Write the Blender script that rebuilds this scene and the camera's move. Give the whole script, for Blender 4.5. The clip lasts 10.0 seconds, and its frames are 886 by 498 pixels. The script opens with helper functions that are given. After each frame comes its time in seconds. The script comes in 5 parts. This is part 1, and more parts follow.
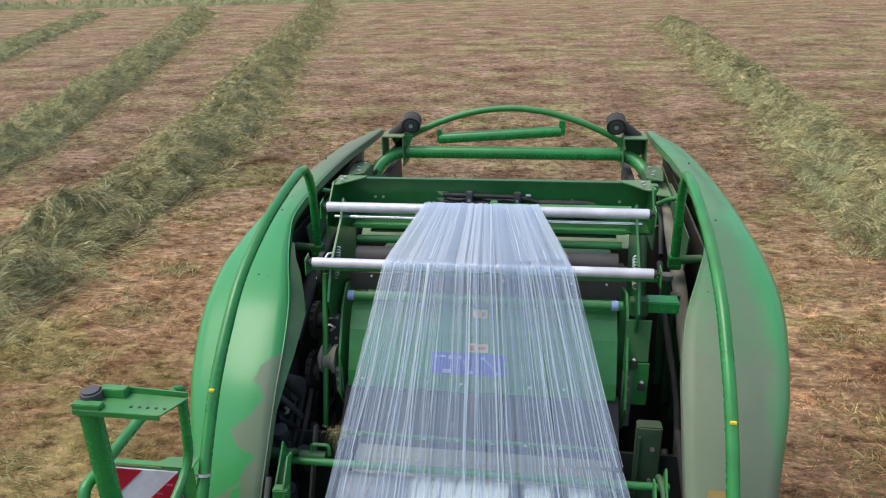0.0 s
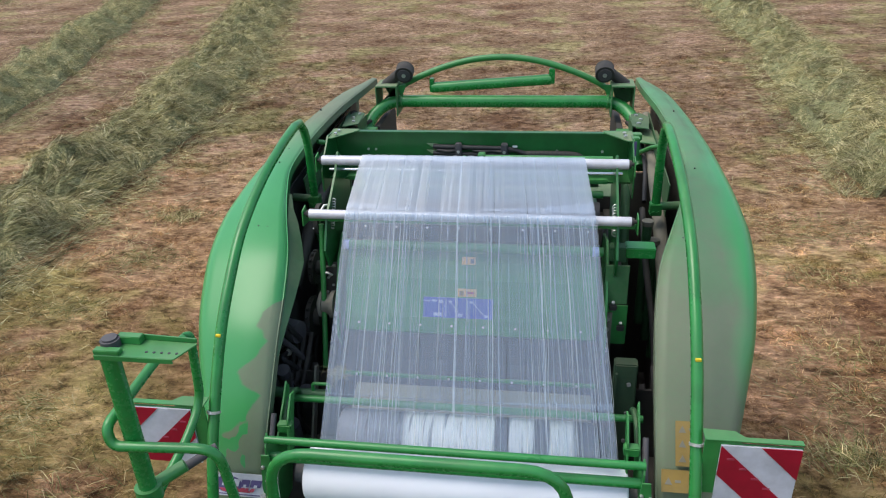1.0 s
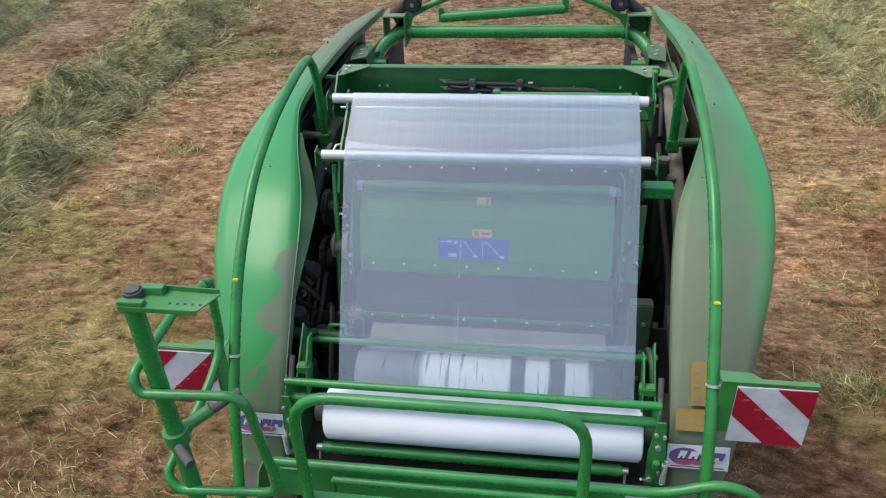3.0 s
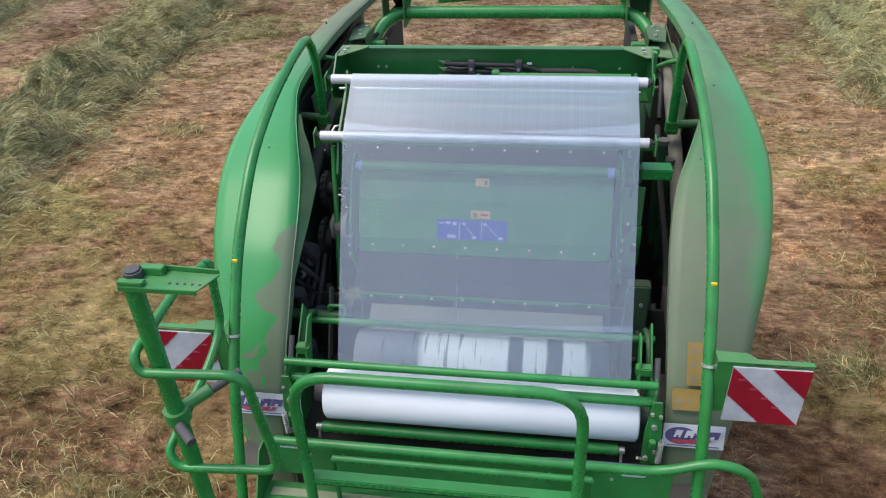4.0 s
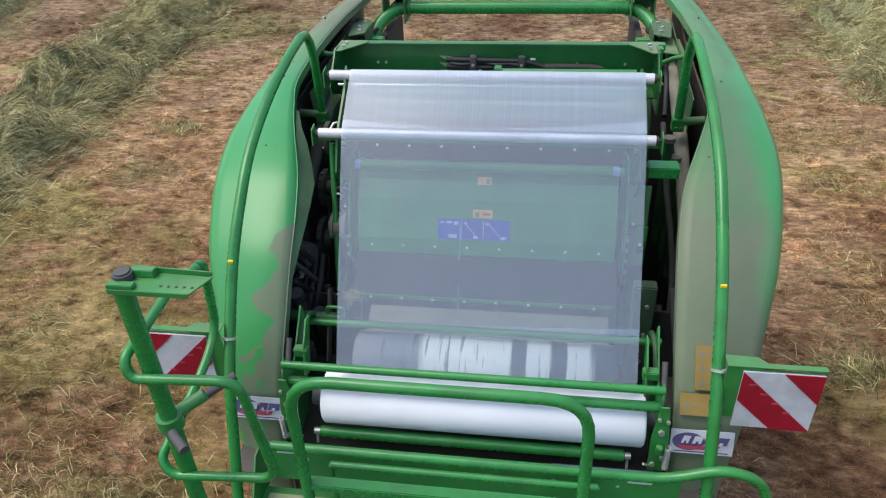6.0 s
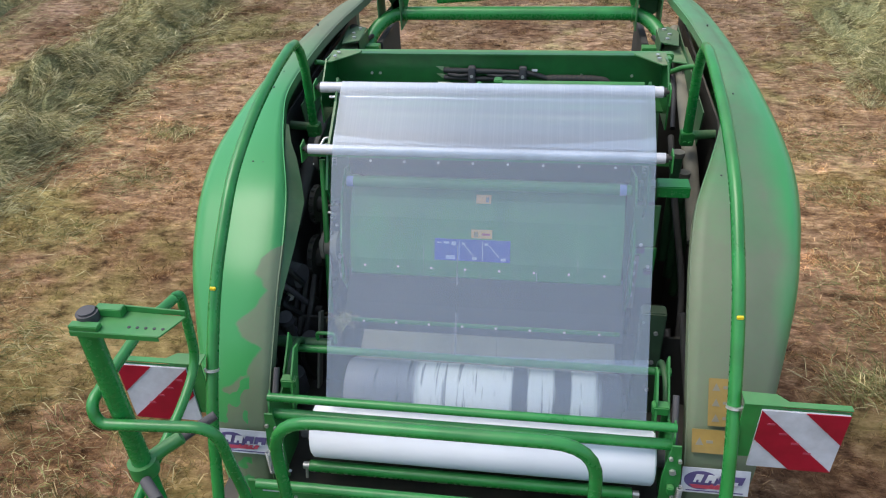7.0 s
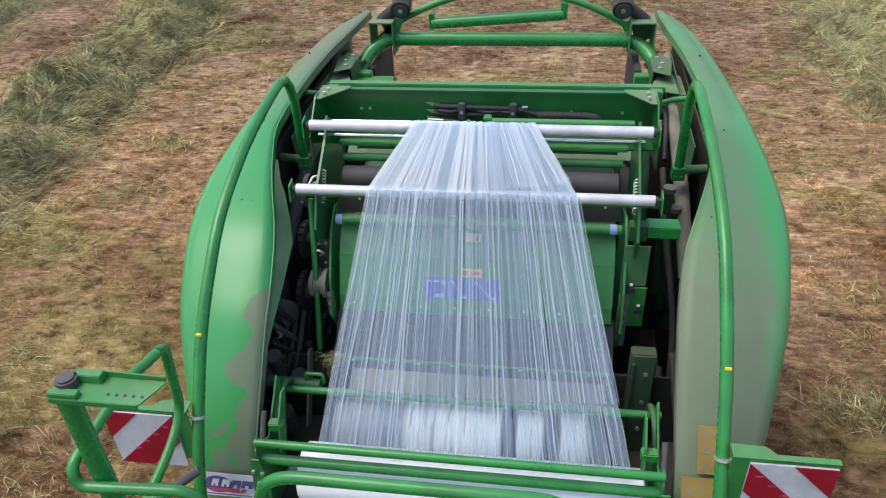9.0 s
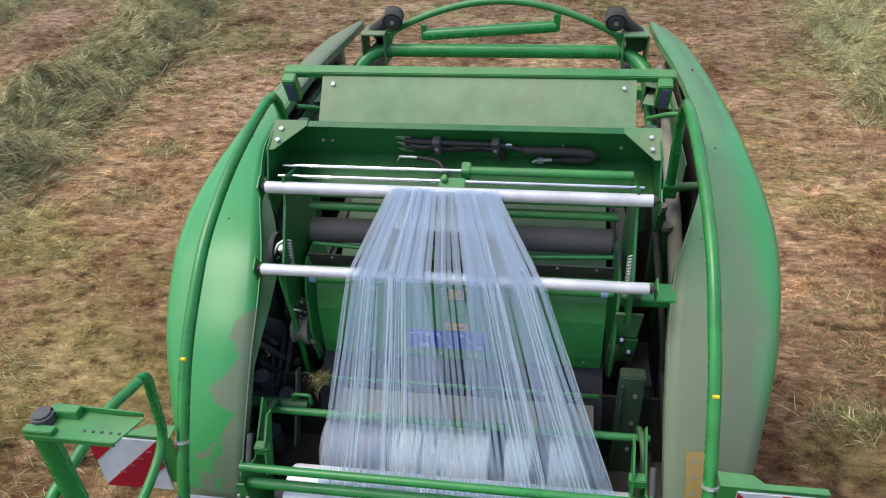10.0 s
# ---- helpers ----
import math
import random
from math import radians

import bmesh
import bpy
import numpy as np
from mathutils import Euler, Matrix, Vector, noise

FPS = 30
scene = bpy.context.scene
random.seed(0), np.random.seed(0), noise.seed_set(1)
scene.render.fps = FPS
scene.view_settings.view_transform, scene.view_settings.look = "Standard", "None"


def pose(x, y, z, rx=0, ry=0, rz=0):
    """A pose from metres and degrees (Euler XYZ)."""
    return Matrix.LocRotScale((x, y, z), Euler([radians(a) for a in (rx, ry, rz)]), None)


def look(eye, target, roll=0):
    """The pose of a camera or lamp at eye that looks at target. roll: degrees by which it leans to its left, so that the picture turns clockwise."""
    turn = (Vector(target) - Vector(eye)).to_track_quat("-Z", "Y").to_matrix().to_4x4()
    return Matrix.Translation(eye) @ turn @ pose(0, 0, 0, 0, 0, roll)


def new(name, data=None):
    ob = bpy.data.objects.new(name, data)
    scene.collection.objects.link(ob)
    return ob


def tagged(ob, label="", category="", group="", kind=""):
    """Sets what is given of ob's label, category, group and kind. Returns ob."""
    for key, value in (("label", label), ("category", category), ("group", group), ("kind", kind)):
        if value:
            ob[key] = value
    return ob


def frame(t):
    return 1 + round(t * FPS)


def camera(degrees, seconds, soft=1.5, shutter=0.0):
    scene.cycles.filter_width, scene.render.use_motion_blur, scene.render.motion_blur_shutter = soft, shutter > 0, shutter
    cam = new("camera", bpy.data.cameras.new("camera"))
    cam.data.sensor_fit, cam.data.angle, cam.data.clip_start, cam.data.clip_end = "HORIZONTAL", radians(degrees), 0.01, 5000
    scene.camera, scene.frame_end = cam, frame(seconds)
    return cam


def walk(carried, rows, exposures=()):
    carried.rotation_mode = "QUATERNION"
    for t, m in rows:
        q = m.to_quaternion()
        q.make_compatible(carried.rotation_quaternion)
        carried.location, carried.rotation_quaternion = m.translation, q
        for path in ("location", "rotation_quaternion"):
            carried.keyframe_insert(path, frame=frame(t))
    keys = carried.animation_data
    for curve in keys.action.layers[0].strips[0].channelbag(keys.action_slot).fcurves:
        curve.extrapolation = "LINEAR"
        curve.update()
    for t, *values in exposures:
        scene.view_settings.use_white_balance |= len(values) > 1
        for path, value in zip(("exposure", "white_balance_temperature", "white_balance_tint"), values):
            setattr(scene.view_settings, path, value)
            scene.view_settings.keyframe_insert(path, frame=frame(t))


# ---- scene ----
cam = camera(62.9, 10.0, soft=1.1)
PATH = [
    (0, (0.283, -2.041, 3.839), (0.002, -0.21, 3.085), -1.5),
    (0.5, (0.4, -2.158, 3.913), (0.111, -0.369, 3.067), -2.8),
    (1, (0.358, -2.174, 3.946), (0.078, -0.411, 3.043), -2.3),
    (1.5, (0.381, -2.139, 3.971), (0.098, -0.387, 3.049), -2.6),
    (2, (0.336, -2.114, 3.977), (0.056, -0.376, 3.027), -2.5),
    (2.5, (0.304, -2.121, 3.988), (0.025, -0.423, 2.97), -2.7),
    (3, (0.289, -2.127, 3.993), (0.013, -0.465, 2.914), -2.8),
    (4.5, (0.299, -2.141, 3.994), (0.025, -0.507, 2.873), -2.8),
    (5, (0.296, -2.136, 3.984), (0.022, -0.503, 2.862), -2.8),
    (6.5, (0.273, -1.984, 3.947), (-0.001, -0.353, 2.823), -2.8),
    (7, (0.266, -1.872, 3.939), (-0.008, -0.24, 2.815), -2.8),
    (7.5, (0.26, -1.807, 3.941), (-0.013, -0.176, 2.817), -2.8),
    (8, (0.264, -1.784, 3.978), (-0.009, -0.153, 2.854), -2.8),
    (8.5, (0.282, -1.771, 4.017), (0.009, -0.139, 2.894), -2.8),
    (9, (0.3, -1.759, 4.065), (0.027, -0.127, 2.942), -2.8),
    (9.5, (0.321, -1.742, 4.099), (0.049, -0.11, 2.975), -2.8),
    (10, (0.338, -1.683, 4.127), (0.067, -0.053, 2.999), -2.7),
]
walk(cam, [(t, look(e, g, r)) for t, e, g, r in PATH], [(0.0, 0.60), (2.5, 0.64), (5.0, 0.68), (8.0, 0.69), (10.0, 0.73)])

# ---- world, sun, exposure ----
world = bpy.data.worlds.new("world")
scene.world = world
world.use_nodes = True
wn = world.node_tree.nodes
sky = wn.new("ShaderNodeTexSky")
sky.sky_type = "NISHITA"
sky.sun_disc = False
sky.sun_elevation = radians(65)
sky.sun_rotation = radians(-102)
sky.dust_density = 3.0
sky.air_density = 1.4
world.node_tree.links.new(sky.outputs[0], wn["Background"].inputs[0])
wn["Background"].inputs[1].default_value = 0.15
sun_data = bpy.data.lights.new("sun", "SUN")
sun_data.energy, sun_data.angle, sun_data.color = 1.05, radians(34), (1.0, 0.97, 0.93)
sun = new("sun", sun_data)
sun.matrix_world = look((-5.5, -1.2, 12.0), (0, 0, 0))


# ---- materials ----
def nodes_of(name):
    m = bpy.data.materials.new(name)
    m.use_nodes = True
    nt = m.node_tree
    return m, nt, nt.nodes["Principled BSDF"]


def node(nt, kind, **inputs):
    n = nt.nodes.new(kind)
    for k, v in inputs.items():
        n.inputs[k.replace("_", " ")].default_value = v
    return n


def noise_of(nt, scale, detail=4.0, rough=0.6, coord=None, stretch=None):
    n = node(nt, "ShaderNodeTexNoise", Scale=scale, Detail=detail, Roughness=rough)
    tc = nt.nodes.new("ShaderNodeTexCoord")
    out = tc.outputs[coord or "Object"]
    if stretch:
        mp = nt.nodes.new("ShaderNodeMapping")
        mp.inputs["Scale"].default_value = stretch
        nt.links.new(out, mp.inputs[0])
        out = mp.outputs[0]
    nt.links.new(out, n.inputs["Vector"])
    return n.outputs["Fac"]


def ramp(nt, fac, stops):
    r = nt.nodes.new("ShaderNodeValToRGB")
    els = r.color_ramp.elements
    while len(els) < len(stops):
        els.new(0.5)
    for e, (p, c) in zip(els, stops):
        e.position = p
        e.color = (*c, 1) if len(c) == 3 else c
    nt.links.new(fac, r.inputs[0])
    return r.outputs[0]


def mix(nt, fac, a, b, mode="MIX"):
    m = nt.nodes.new("ShaderNodeMixRGB")
    m.blend_type = mode
    for sock, v in ((m.inputs[0], fac), (m.inputs[1], a), (m.inputs[2], b)):
        if isinstance(v, (int, float)):
            sock.default_value = v
        elif isinstance(v, tuple):
            sock.default_value = (*v, 1)
        else:
            nt.links.new(v, sock)
    return m.outputs[0]


def calc(nt, op, a, b=0.0):
    m = nt.nodes.new("ShaderNodeMath")
    m.operation = op
    for sock, v in ((m.inputs[0], a), (m.inputs[1], b)):
        if isinstance(v, (int, float)):
            sock.default_value = v
        else:
            nt.links.new(v, sock)
    return m.outputs[0]


def bump(nt, p, height, strength, distance=0.01):
    b = node(nt, "ShaderNodeBump", Strength=strength, Distance=distance)
    nt.links.new(height, b.inputs["Height"])
    nt.links.new(b.outputs[0], p.inputs["Normal"])


def dusty(name, base, dust=(0.27, 0.245, 0.17), amount=0.35, rough=0.32, metal=0.0, grain=9.0):
    """Paint or metal with patchy field dust and small scuffs."""
    m, nt, p = nodes_of(name)
    big, fine = noise_of(nt, 2.3, 5), noise_of(nt, 60.0, 3)
    up = nt.nodes.new("ShaderNodeNewGeometry")
    sep = nt.nodes.new("ShaderNodeSeparateXYZ")
    nt.links.new(up.outputs["Normal"], sep.inputs[0])
    lay = calc(nt, "MULTIPLY", calc(nt, "MAXIMUM", sep.outputs["Z"], 0.15), ramp(nt, big, [(0.3, (0, 0, 0)), (0.75, (1, 1, 1))]))
    fac = calc(nt, "MULTIPLY", calc(nt, "ADD", lay, calc(nt, "MULTIPLY", fine, 0.25)), amount)
    tone = mix(nt, ramp(nt, noise_of(nt, grain, 4), [(0.35, (0, 0, 0)), (0.7, (1, 1, 1))]), tuple(c * 0.8 for c in base), tuple(min(1, c * 1.12) for c in base))
    nt.links.new(mix(nt, fac, tone, dust), p.inputs["Base Color"])
    nt.links.new(calc(nt, "ADD", calc(nt, "MULTIPLY", fac, 0.8), rough), p.inputs["Roughness"])
    p.inputs["Metallic"].default_value = metal
    bump(nt, p, fine, 0.05, 0.002)
    return m


GREEN = (0.012, 0.215, 0.04)
M = {}
M["green"] = dusty("green_paint", GREEN, amount=0.38)
M["green_clean"] = dusty("green_paint_clean", GREEN, amount=0.15, rough=0.25)
M["green_dusty"] = dusty("green_paint_dusty", (0.015, 0.18, 0.045), amount=1.0, rough=0.45)
# dark steel of the gear, also painted shade on sheets in the gaps
M["dark"] = dusty("dark_steel_and_gap_shade", (0.028, 0.028, 0.026), (0.15, 0.13, 0.10), 0.6, 0.5)
# same green paint, with the shade of the inner parts put into its colour
M["shaded_green"] = dusty("shaded_green_paint", (0.012, 0.10, 0.03), amount=0.45, rough=0.5)
M["rubber"] = dusty("black_rubber", (0.02, 0.02, 0.02), (0.16, 0.14, 0.11), 0.4, 0.7)
M["belt"] = dusty("worn_rubber_roller", (0.05, 0.047, 0.047), (0.14, 0.125, 0.11), 0.35, 0.6)
M["alu"] = dusty("brushed_aluminium", (0.60, 0.60, 0.63), (0.55, 0.54, 0.53), 0.15, 0.38, 0.2)
M["chrome"] = dusty("polished_rod", (0.78, 0.79, 0.8), (0.5, 0.5, 0.5), 0.1, 0.12, 1.0)
M["zinc"] = dusty("zinc_bolt", (0.62, 0.62, 0.60), (0.4, 0.38, 0.3), 0.2, 0.35, 0.7)
M["grip"] = dusty("grey_rubber_grip", (0.05, 0.05, 0.06), (0.2, 0.18, 0.16), 0.5, 0.6)
M["pipe_dust"] = dusty("dusty_hose_pipe", (0.17, 0.165, 0.13), (0.3, 0.27, 0.2), 0.7, 0.6)
M["tan"] = dusty("dust_covered_sheet", (0.13, 0.26, 0.12), (0.36, 0.34, 0.24), 0.75, 0.6)
# same paint as GREEN, at about half its tone, for the binding trough
M["green_deep"] = dusty("darkened_green_paint", (0.008, 0.115, 0.024), amount=0.12, rough=0.3)
M["red"] = dusty("red_reflective_film", (0.34, 0.004, 0.024), (0.4, 0.3, 0.25), 0.03, 0.4)
M["white"] = dusty("white_reflective_film", (0.56, 0.58, 0.64), (0.5, 0.47, 0.4), 0.2, 0.4)
M["grime"] = dusty("grimy_green_paint", (0.022, 0.075, 0.032), (0.14, 0.125, 0.085), 1.0, 0.7)
M["hose"] = dusty("black_hose", (0.016, 0.016, 0.017), (0.1, 0.09, 0.08), 0.12, 0.55)
M["matt"] = dusty("matt_black_belt", (0.030, 0.030, 0.034), (0.07, 0.065, 0.06), 0.3, 0.9)
M["yellow"] = dusty("yellow_label", (0.27, 0.17, 0.018), (0.27, 0.24, 0.16), 0.6, 0.55)
M["orange"] = dusty("orange_label", (0.75, 0.42, 0.12), (0.5, 0.45, 0.35), 0.2, 0.5)
M["blue"] = dusty("blue_label", (0.02, 0.06, 0.42), (0.2, 0.25, 0.5), 0.2, 0.4)
M["lightblue"] = dusty("pale_blue_print", (0.30, 0.38, 0.68), (0.3, 0.3, 0.5), 0.1, 0.5)
M["purple"] = dusty("purple_print", (0.09, 0.07, 0.19), (0.25, 0.22, 0.3), 0.1, 0.5)
M["redprint"] = dusty("red_print", (0.42, 0.05, 0.09), (0.4, 0.3, 0.3), 0.1, 0.5)
M["black"] = dusty("black_print", (0.03, 0.03, 0.03), (0.2, 0.2, 0.2), 0.1, 0.5)
M["yellowtape"] = dusty("yellow_tape", (0.8, 0.62, 0.03), (0.5, 0.4, 0.1), 0.1, 0.5)
M["plastic_white"] = dusty("white_film_roll", (0.83, 0.85, 0.93), (0.83, 0.84, 0.92), 0.1, 0.5, grain=0.6)


def fender_paint(name, side):
    """Green enamel; the dust film covers the inner band on one fender and nearly all of the other."""
    m, nt, p = nodes_of(name)
    tc = nt.nodes.new("ShaderNodeTexCoord")
    sep = nt.nodes.new("ShaderNodeSeparateXYZ")
    nt.links.new(tc.outputs["Object"], sep.inputs[0])
    x = calc(nt, "ABSOLUTE", sep.outputs["X"])
    wob = noise_of(nt, 2.6, 3, 0.5)
    fine = noise_of(nt, 45.0, 4)
    if side < 0:
        # dust near the inner edge, hanging down in wiped tongues
        zw = calc(nt, "ADD", sep.outputs["Z"], calc(nt, "MULTIPLY", calc(nt, "SUBTRACT", wob, 0.5), 0.10))
        jag = calc(nt, "MULTIPLY", calc(nt, "SUBTRACT", noise_of(nt, 11.0, 3, 0.55), 0.5), 0.05)
        prof = nt.nodes.new("ShaderNodeFloatCurve")
        nt.links.new(calc(nt, "DIVIDE", calc(nt, "SUBTRACT", zw, 1.5), 1.0), prof.inputs["Value"])
        # how far the dust reaches outwards, from the foot of the cover to its shoulder
        pts = [(0.0, 0.62), (0.24, 0.52), (0.30, 0.42), (0.38, 0.44), (0.43, 0.30), (0.52, 0.12), (0.56, 0.30), (0.60, 0.34), (0.70, 0.10), (0.76, 0.23), (0.80, 0.21), (0.85, 0.0), (1.0, 0.0)]
        cv = prof.mapping.curves[0]
        while len(cv.points) < len(pts):
            cv.points.new(0.5, 0.5)
        for q, (u, w) in zip(cv.points, pts):
            q.location = (u, w)
            q.handle_type = "VECTOR"
        prof.mapping.update()
        lim = calc(nt, "ADD", calc(nt, "ADD", calc(nt, "MULTIPLY", prof.outputs[0], 0.5), 0.765), jag)
        blot = ramp(nt, noise_of(nt, 13.0, 2, 0.4), [(0.53, (1, 1, 1)), (0.56, (0, 0, 0))])
        foot = calc(nt, "MULTIPLY", calc(nt, "LESS_THAN", sep.outputs["Z"], 1.98), calc(nt, "GREATER_THAN", calc(nt, "SUBTRACT", x, jag), 0.86))
        d = calc(nt, "MULTIPLY", calc(nt, "SUBTRACT", lim, x), 60.0)
        d = calc(nt, "MULTIPLY", calc(nt, "MINIMUM", d, 1.0), calc(nt, "SUBTRACT", 1.0, calc(nt, "MULTIPLY", foot, calc(nt, "SUBTRACT", 1.0, blot))))
        top = calc(nt, "MULTIPLY", calc(nt, "SUBTRACT", sep.outputs["Y"], 1.15), 0.9)
        # the 0.15 floor is thin dust plus a pale sheen put into the colour
        fac = calc(nt, "MAXIMUM", calc(nt, "MULTIPLY", calc(nt, "MINIMUM", calc(nt, "MAXIMUM", d, 0.15), 1.0), 0.80), calc(nt, "MINIMUM", calc(nt, "MAXIMUM", top, 0.0), 0.85))
    else:
        lim = calc(nt, "ADD", calc(nt, "MULTIPLY", wob, 0.16), 1.15)
        d = calc(nt, "MULTIPLY", calc(nt, "SUBTRACT", lim, x), 7.0)
        low = calc(nt, "ADD", calc(nt, "MULTIPLY", calc(nt, "SUBTRACT", 2.60, sep.outputs["Z"]), 2.0), ramp(nt, noise_of(nt, 1.4, 5, 0.6), [(0.38, (0.42, 0.42, 0.42)), (0.62, (1, 1, 1))]))
        fac = calc(nt, "MULTIPLY", calc(nt, "MINIMUM", calc(nt, "MAXIMUM", d, 0.18), 0.84), calc(nt, "MINIMUM", calc(nt, "MAXIMUM", low, 0.45), 1.0))
    fac = calc(nt, "MULTIPLY", fac, calc(nt, "ADD", 0.86, calc(nt, "MULTIPLY", fine, 0.25)))
    base = mix(nt, noise_of(nt, 1.6, 2), (0.024, 0.25, 0.062), (0.038, 0.31, 0.092))
    dust = mix(nt, noise_of(nt, 7.0, 4), (0.14, 0.133, 0.098), (0.195, 0.187, 0.143))
    nt.links.new(mix(nt, fac, base, dust), p.inputs["Base Color"])
    nt.links.new(calc(nt, "ADD", calc(nt, "MULTIPLY", fac, 0.55), 0.25), p.inputs["Roughness"])
    p.inputs["Coat Weight"].default_value = 0.10
    p.inputs["Specular IOR Level"].default_value = 0.32
    p.inputs["Coat Roughness"].default_value = 0.28
    return m


M["fender_clean"] = fender_paint("fender_enamel", -1)
M["fender_dusty"] = fender_paint("fender_enamel_dusty", 1)


def stretch_film(name, milk, tint=(0.66, 0.79, 0.98)):
    """Thin clear film: a milky veil, clear in part, with a plastic gloss."""
    m, nt, p = nodes_of(name)
    nt.nodes.remove(p)
    out = nt.nodes["Material Output"]
    veil = node(nt, "ShaderNodeBsdfTranslucent", Color=(*tint, 1))
    dif = node(nt, "ShaderNodeBsdfDiffuse", Color=(*tint, 1))
    clear = node(nt, "ShaderNodeBsdfTransparent", Color=(0.90, 0.95, 0.98, 1))
    gloss = node(nt, "ShaderNodeBsdfGlossy", Color=(1, 1, 1, 1), Roughness=0.22)
    both, body, top = (nt.nodes.new("ShaderNodeMixShader") for _ in range(3))
    both.inputs[0].default_value = 0.35
    nt.links.new(dif.outputs[0], both.inputs[1])
    nt.links.new(veil.outputs[0], both.inputs[2])
    cloud = noise_of(nt, 3.0, 3, 0.5, stretch=(3.0, 0.6, 0.6))
    # fine lengthwise drawing lines, different on every strip
    tc, info = nt.nodes.new("ShaderNodeTexCoord"), nt.nodes.new("ShaderNodeObjectInfo")
    at = nt.nodes.new("ShaderNodeMapping")
    at.inputs["Scale"].default_value = (1.0, 0.004, 1.0)
    nt.links.new(tc.outputs["Object"], at.inputs[0])
    shift = nt.nodes.new("ShaderNodeCombineXYZ")
    nt.links.new(calc(nt, "MULTIPLY", info.outputs["Random"], 37.0), shift.inputs[2])
    nt.links.new(shift.outputs[0], at.inputs["Location"])
    lines = node(nt, "ShaderNodeTexNoise", Scale=95.0, Detail=2.0, Roughness=0.6)
    nt.links.new(at.outputs[0], lines.inputs["Vector"])
    streak = ramp(nt, lines.outputs["Fac"], [(0.48, (0, 0, 0)), (0.68, (1, 1, 1))])
    nt.links.new(calc(nt, "ADD", calc(nt, "ADD", milk, calc(nt, "MULTIPLY", cloud, 0.10)), calc(nt, "MULTIPLY", streak, 0.025)), body.inputs[0])
    nt.links.new(clear.outputs[0], body.inputs[1])
    nt.links.new(both.outputs[0], body.inputs[2])
    fres = node(nt, "ShaderNodeFresnel", IOR=1.5)
    nt.links.new(calc(nt, "MULTIPLY", fres.outputs[0], 0.6), top.inputs[0])
    nt.links.new(body.outputs[0], top.inputs[1])
    nt.links.new(gloss.outputs[0], top.inputs[2])
    nt.links.new(top.outputs[0], out.inputs[0])
    return m


M["film"] = stretch_film("stretch_film", 0.21)
# upper run: the sky's brightness on it put in as a milkier, paler film
M["film_skylit"] = stretch_film("stretch_film_skylit", 0.31, (0.73, 0.82, 0.97))
M["film_fold"] = stretch_film("stretch_film_folded", 0.33, (0.80, 0.89, 0.97))


def wrinkled_roll():
    """White film roll with dark bands across it and darker crease lines."""
    m, nt, p = nodes_of("wrinkled_film_roll")
    tc = nt.nodes.new("ShaderNodeTexCoord")
    sep = nt.nodes.new("ShaderNodeSeparateXYZ")
    nt.links.new(tc.outputs["Object"], sep.inputs[0])
    streak = noise_of(nt, 1.0, 4, 0.65, stretch=(36.0, 2.2, 2.2))
    pos = calc(nt, "ADD", calc(nt, "ADD", calc(nt, "MULTIPLY", sep.outputs["X"], 1 / 1.2), 0.5), calc(nt, "MULTIPLY", calc(nt, "SUBTRACT", streak, 0.5), 0.05))
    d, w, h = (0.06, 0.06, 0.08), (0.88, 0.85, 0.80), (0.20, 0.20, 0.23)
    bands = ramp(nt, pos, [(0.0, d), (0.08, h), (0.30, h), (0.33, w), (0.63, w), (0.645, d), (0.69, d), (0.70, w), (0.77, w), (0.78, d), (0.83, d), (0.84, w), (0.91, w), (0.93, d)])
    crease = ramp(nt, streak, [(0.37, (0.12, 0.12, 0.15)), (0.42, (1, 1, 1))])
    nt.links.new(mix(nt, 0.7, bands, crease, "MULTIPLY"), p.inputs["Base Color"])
    p.inputs["Roughness"].default_value = 0.4
    bump(nt, p, streak, 0.4, 0.01)
    return m


M["wrinkled"] = wrinkled_roll()


def clods(nt):
    """Hand-sized clumps of straw and the bare soil between them; on hay, painted shade between."""
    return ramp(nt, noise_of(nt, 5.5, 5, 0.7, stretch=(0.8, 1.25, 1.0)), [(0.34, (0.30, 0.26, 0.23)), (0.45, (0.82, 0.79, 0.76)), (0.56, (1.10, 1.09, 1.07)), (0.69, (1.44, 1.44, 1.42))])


def drifts(nt):
    """Raked strips: bare brown soil, bleached pinkish straw and olive regrowth, a stride or two across."""
    f = noise_of(nt, 1.0, 5, 0.62, stretch=(0.62, 0.80, 1.0))
    return ramp(nt, f, [(0.34, (0.60, 0.50, 0.44)), (0.44, (0.86, 0.81, 0.77)), (0.52, (1.0, 0.99, 0.92)), (0.60, (1.28, 1.22, 1.24)), (0.70, (1.46, 1.40, 1.46))])


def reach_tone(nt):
    """Tone by distance: near ground browner, its shade put into the colour; lightest midway, duller beyond."""
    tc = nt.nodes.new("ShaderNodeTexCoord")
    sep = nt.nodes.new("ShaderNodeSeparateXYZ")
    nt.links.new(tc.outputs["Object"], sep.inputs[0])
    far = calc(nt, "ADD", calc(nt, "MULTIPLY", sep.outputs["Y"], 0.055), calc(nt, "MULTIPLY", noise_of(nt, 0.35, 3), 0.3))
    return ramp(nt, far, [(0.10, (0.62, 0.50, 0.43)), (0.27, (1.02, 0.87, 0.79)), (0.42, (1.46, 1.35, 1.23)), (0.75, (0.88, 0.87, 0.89))])


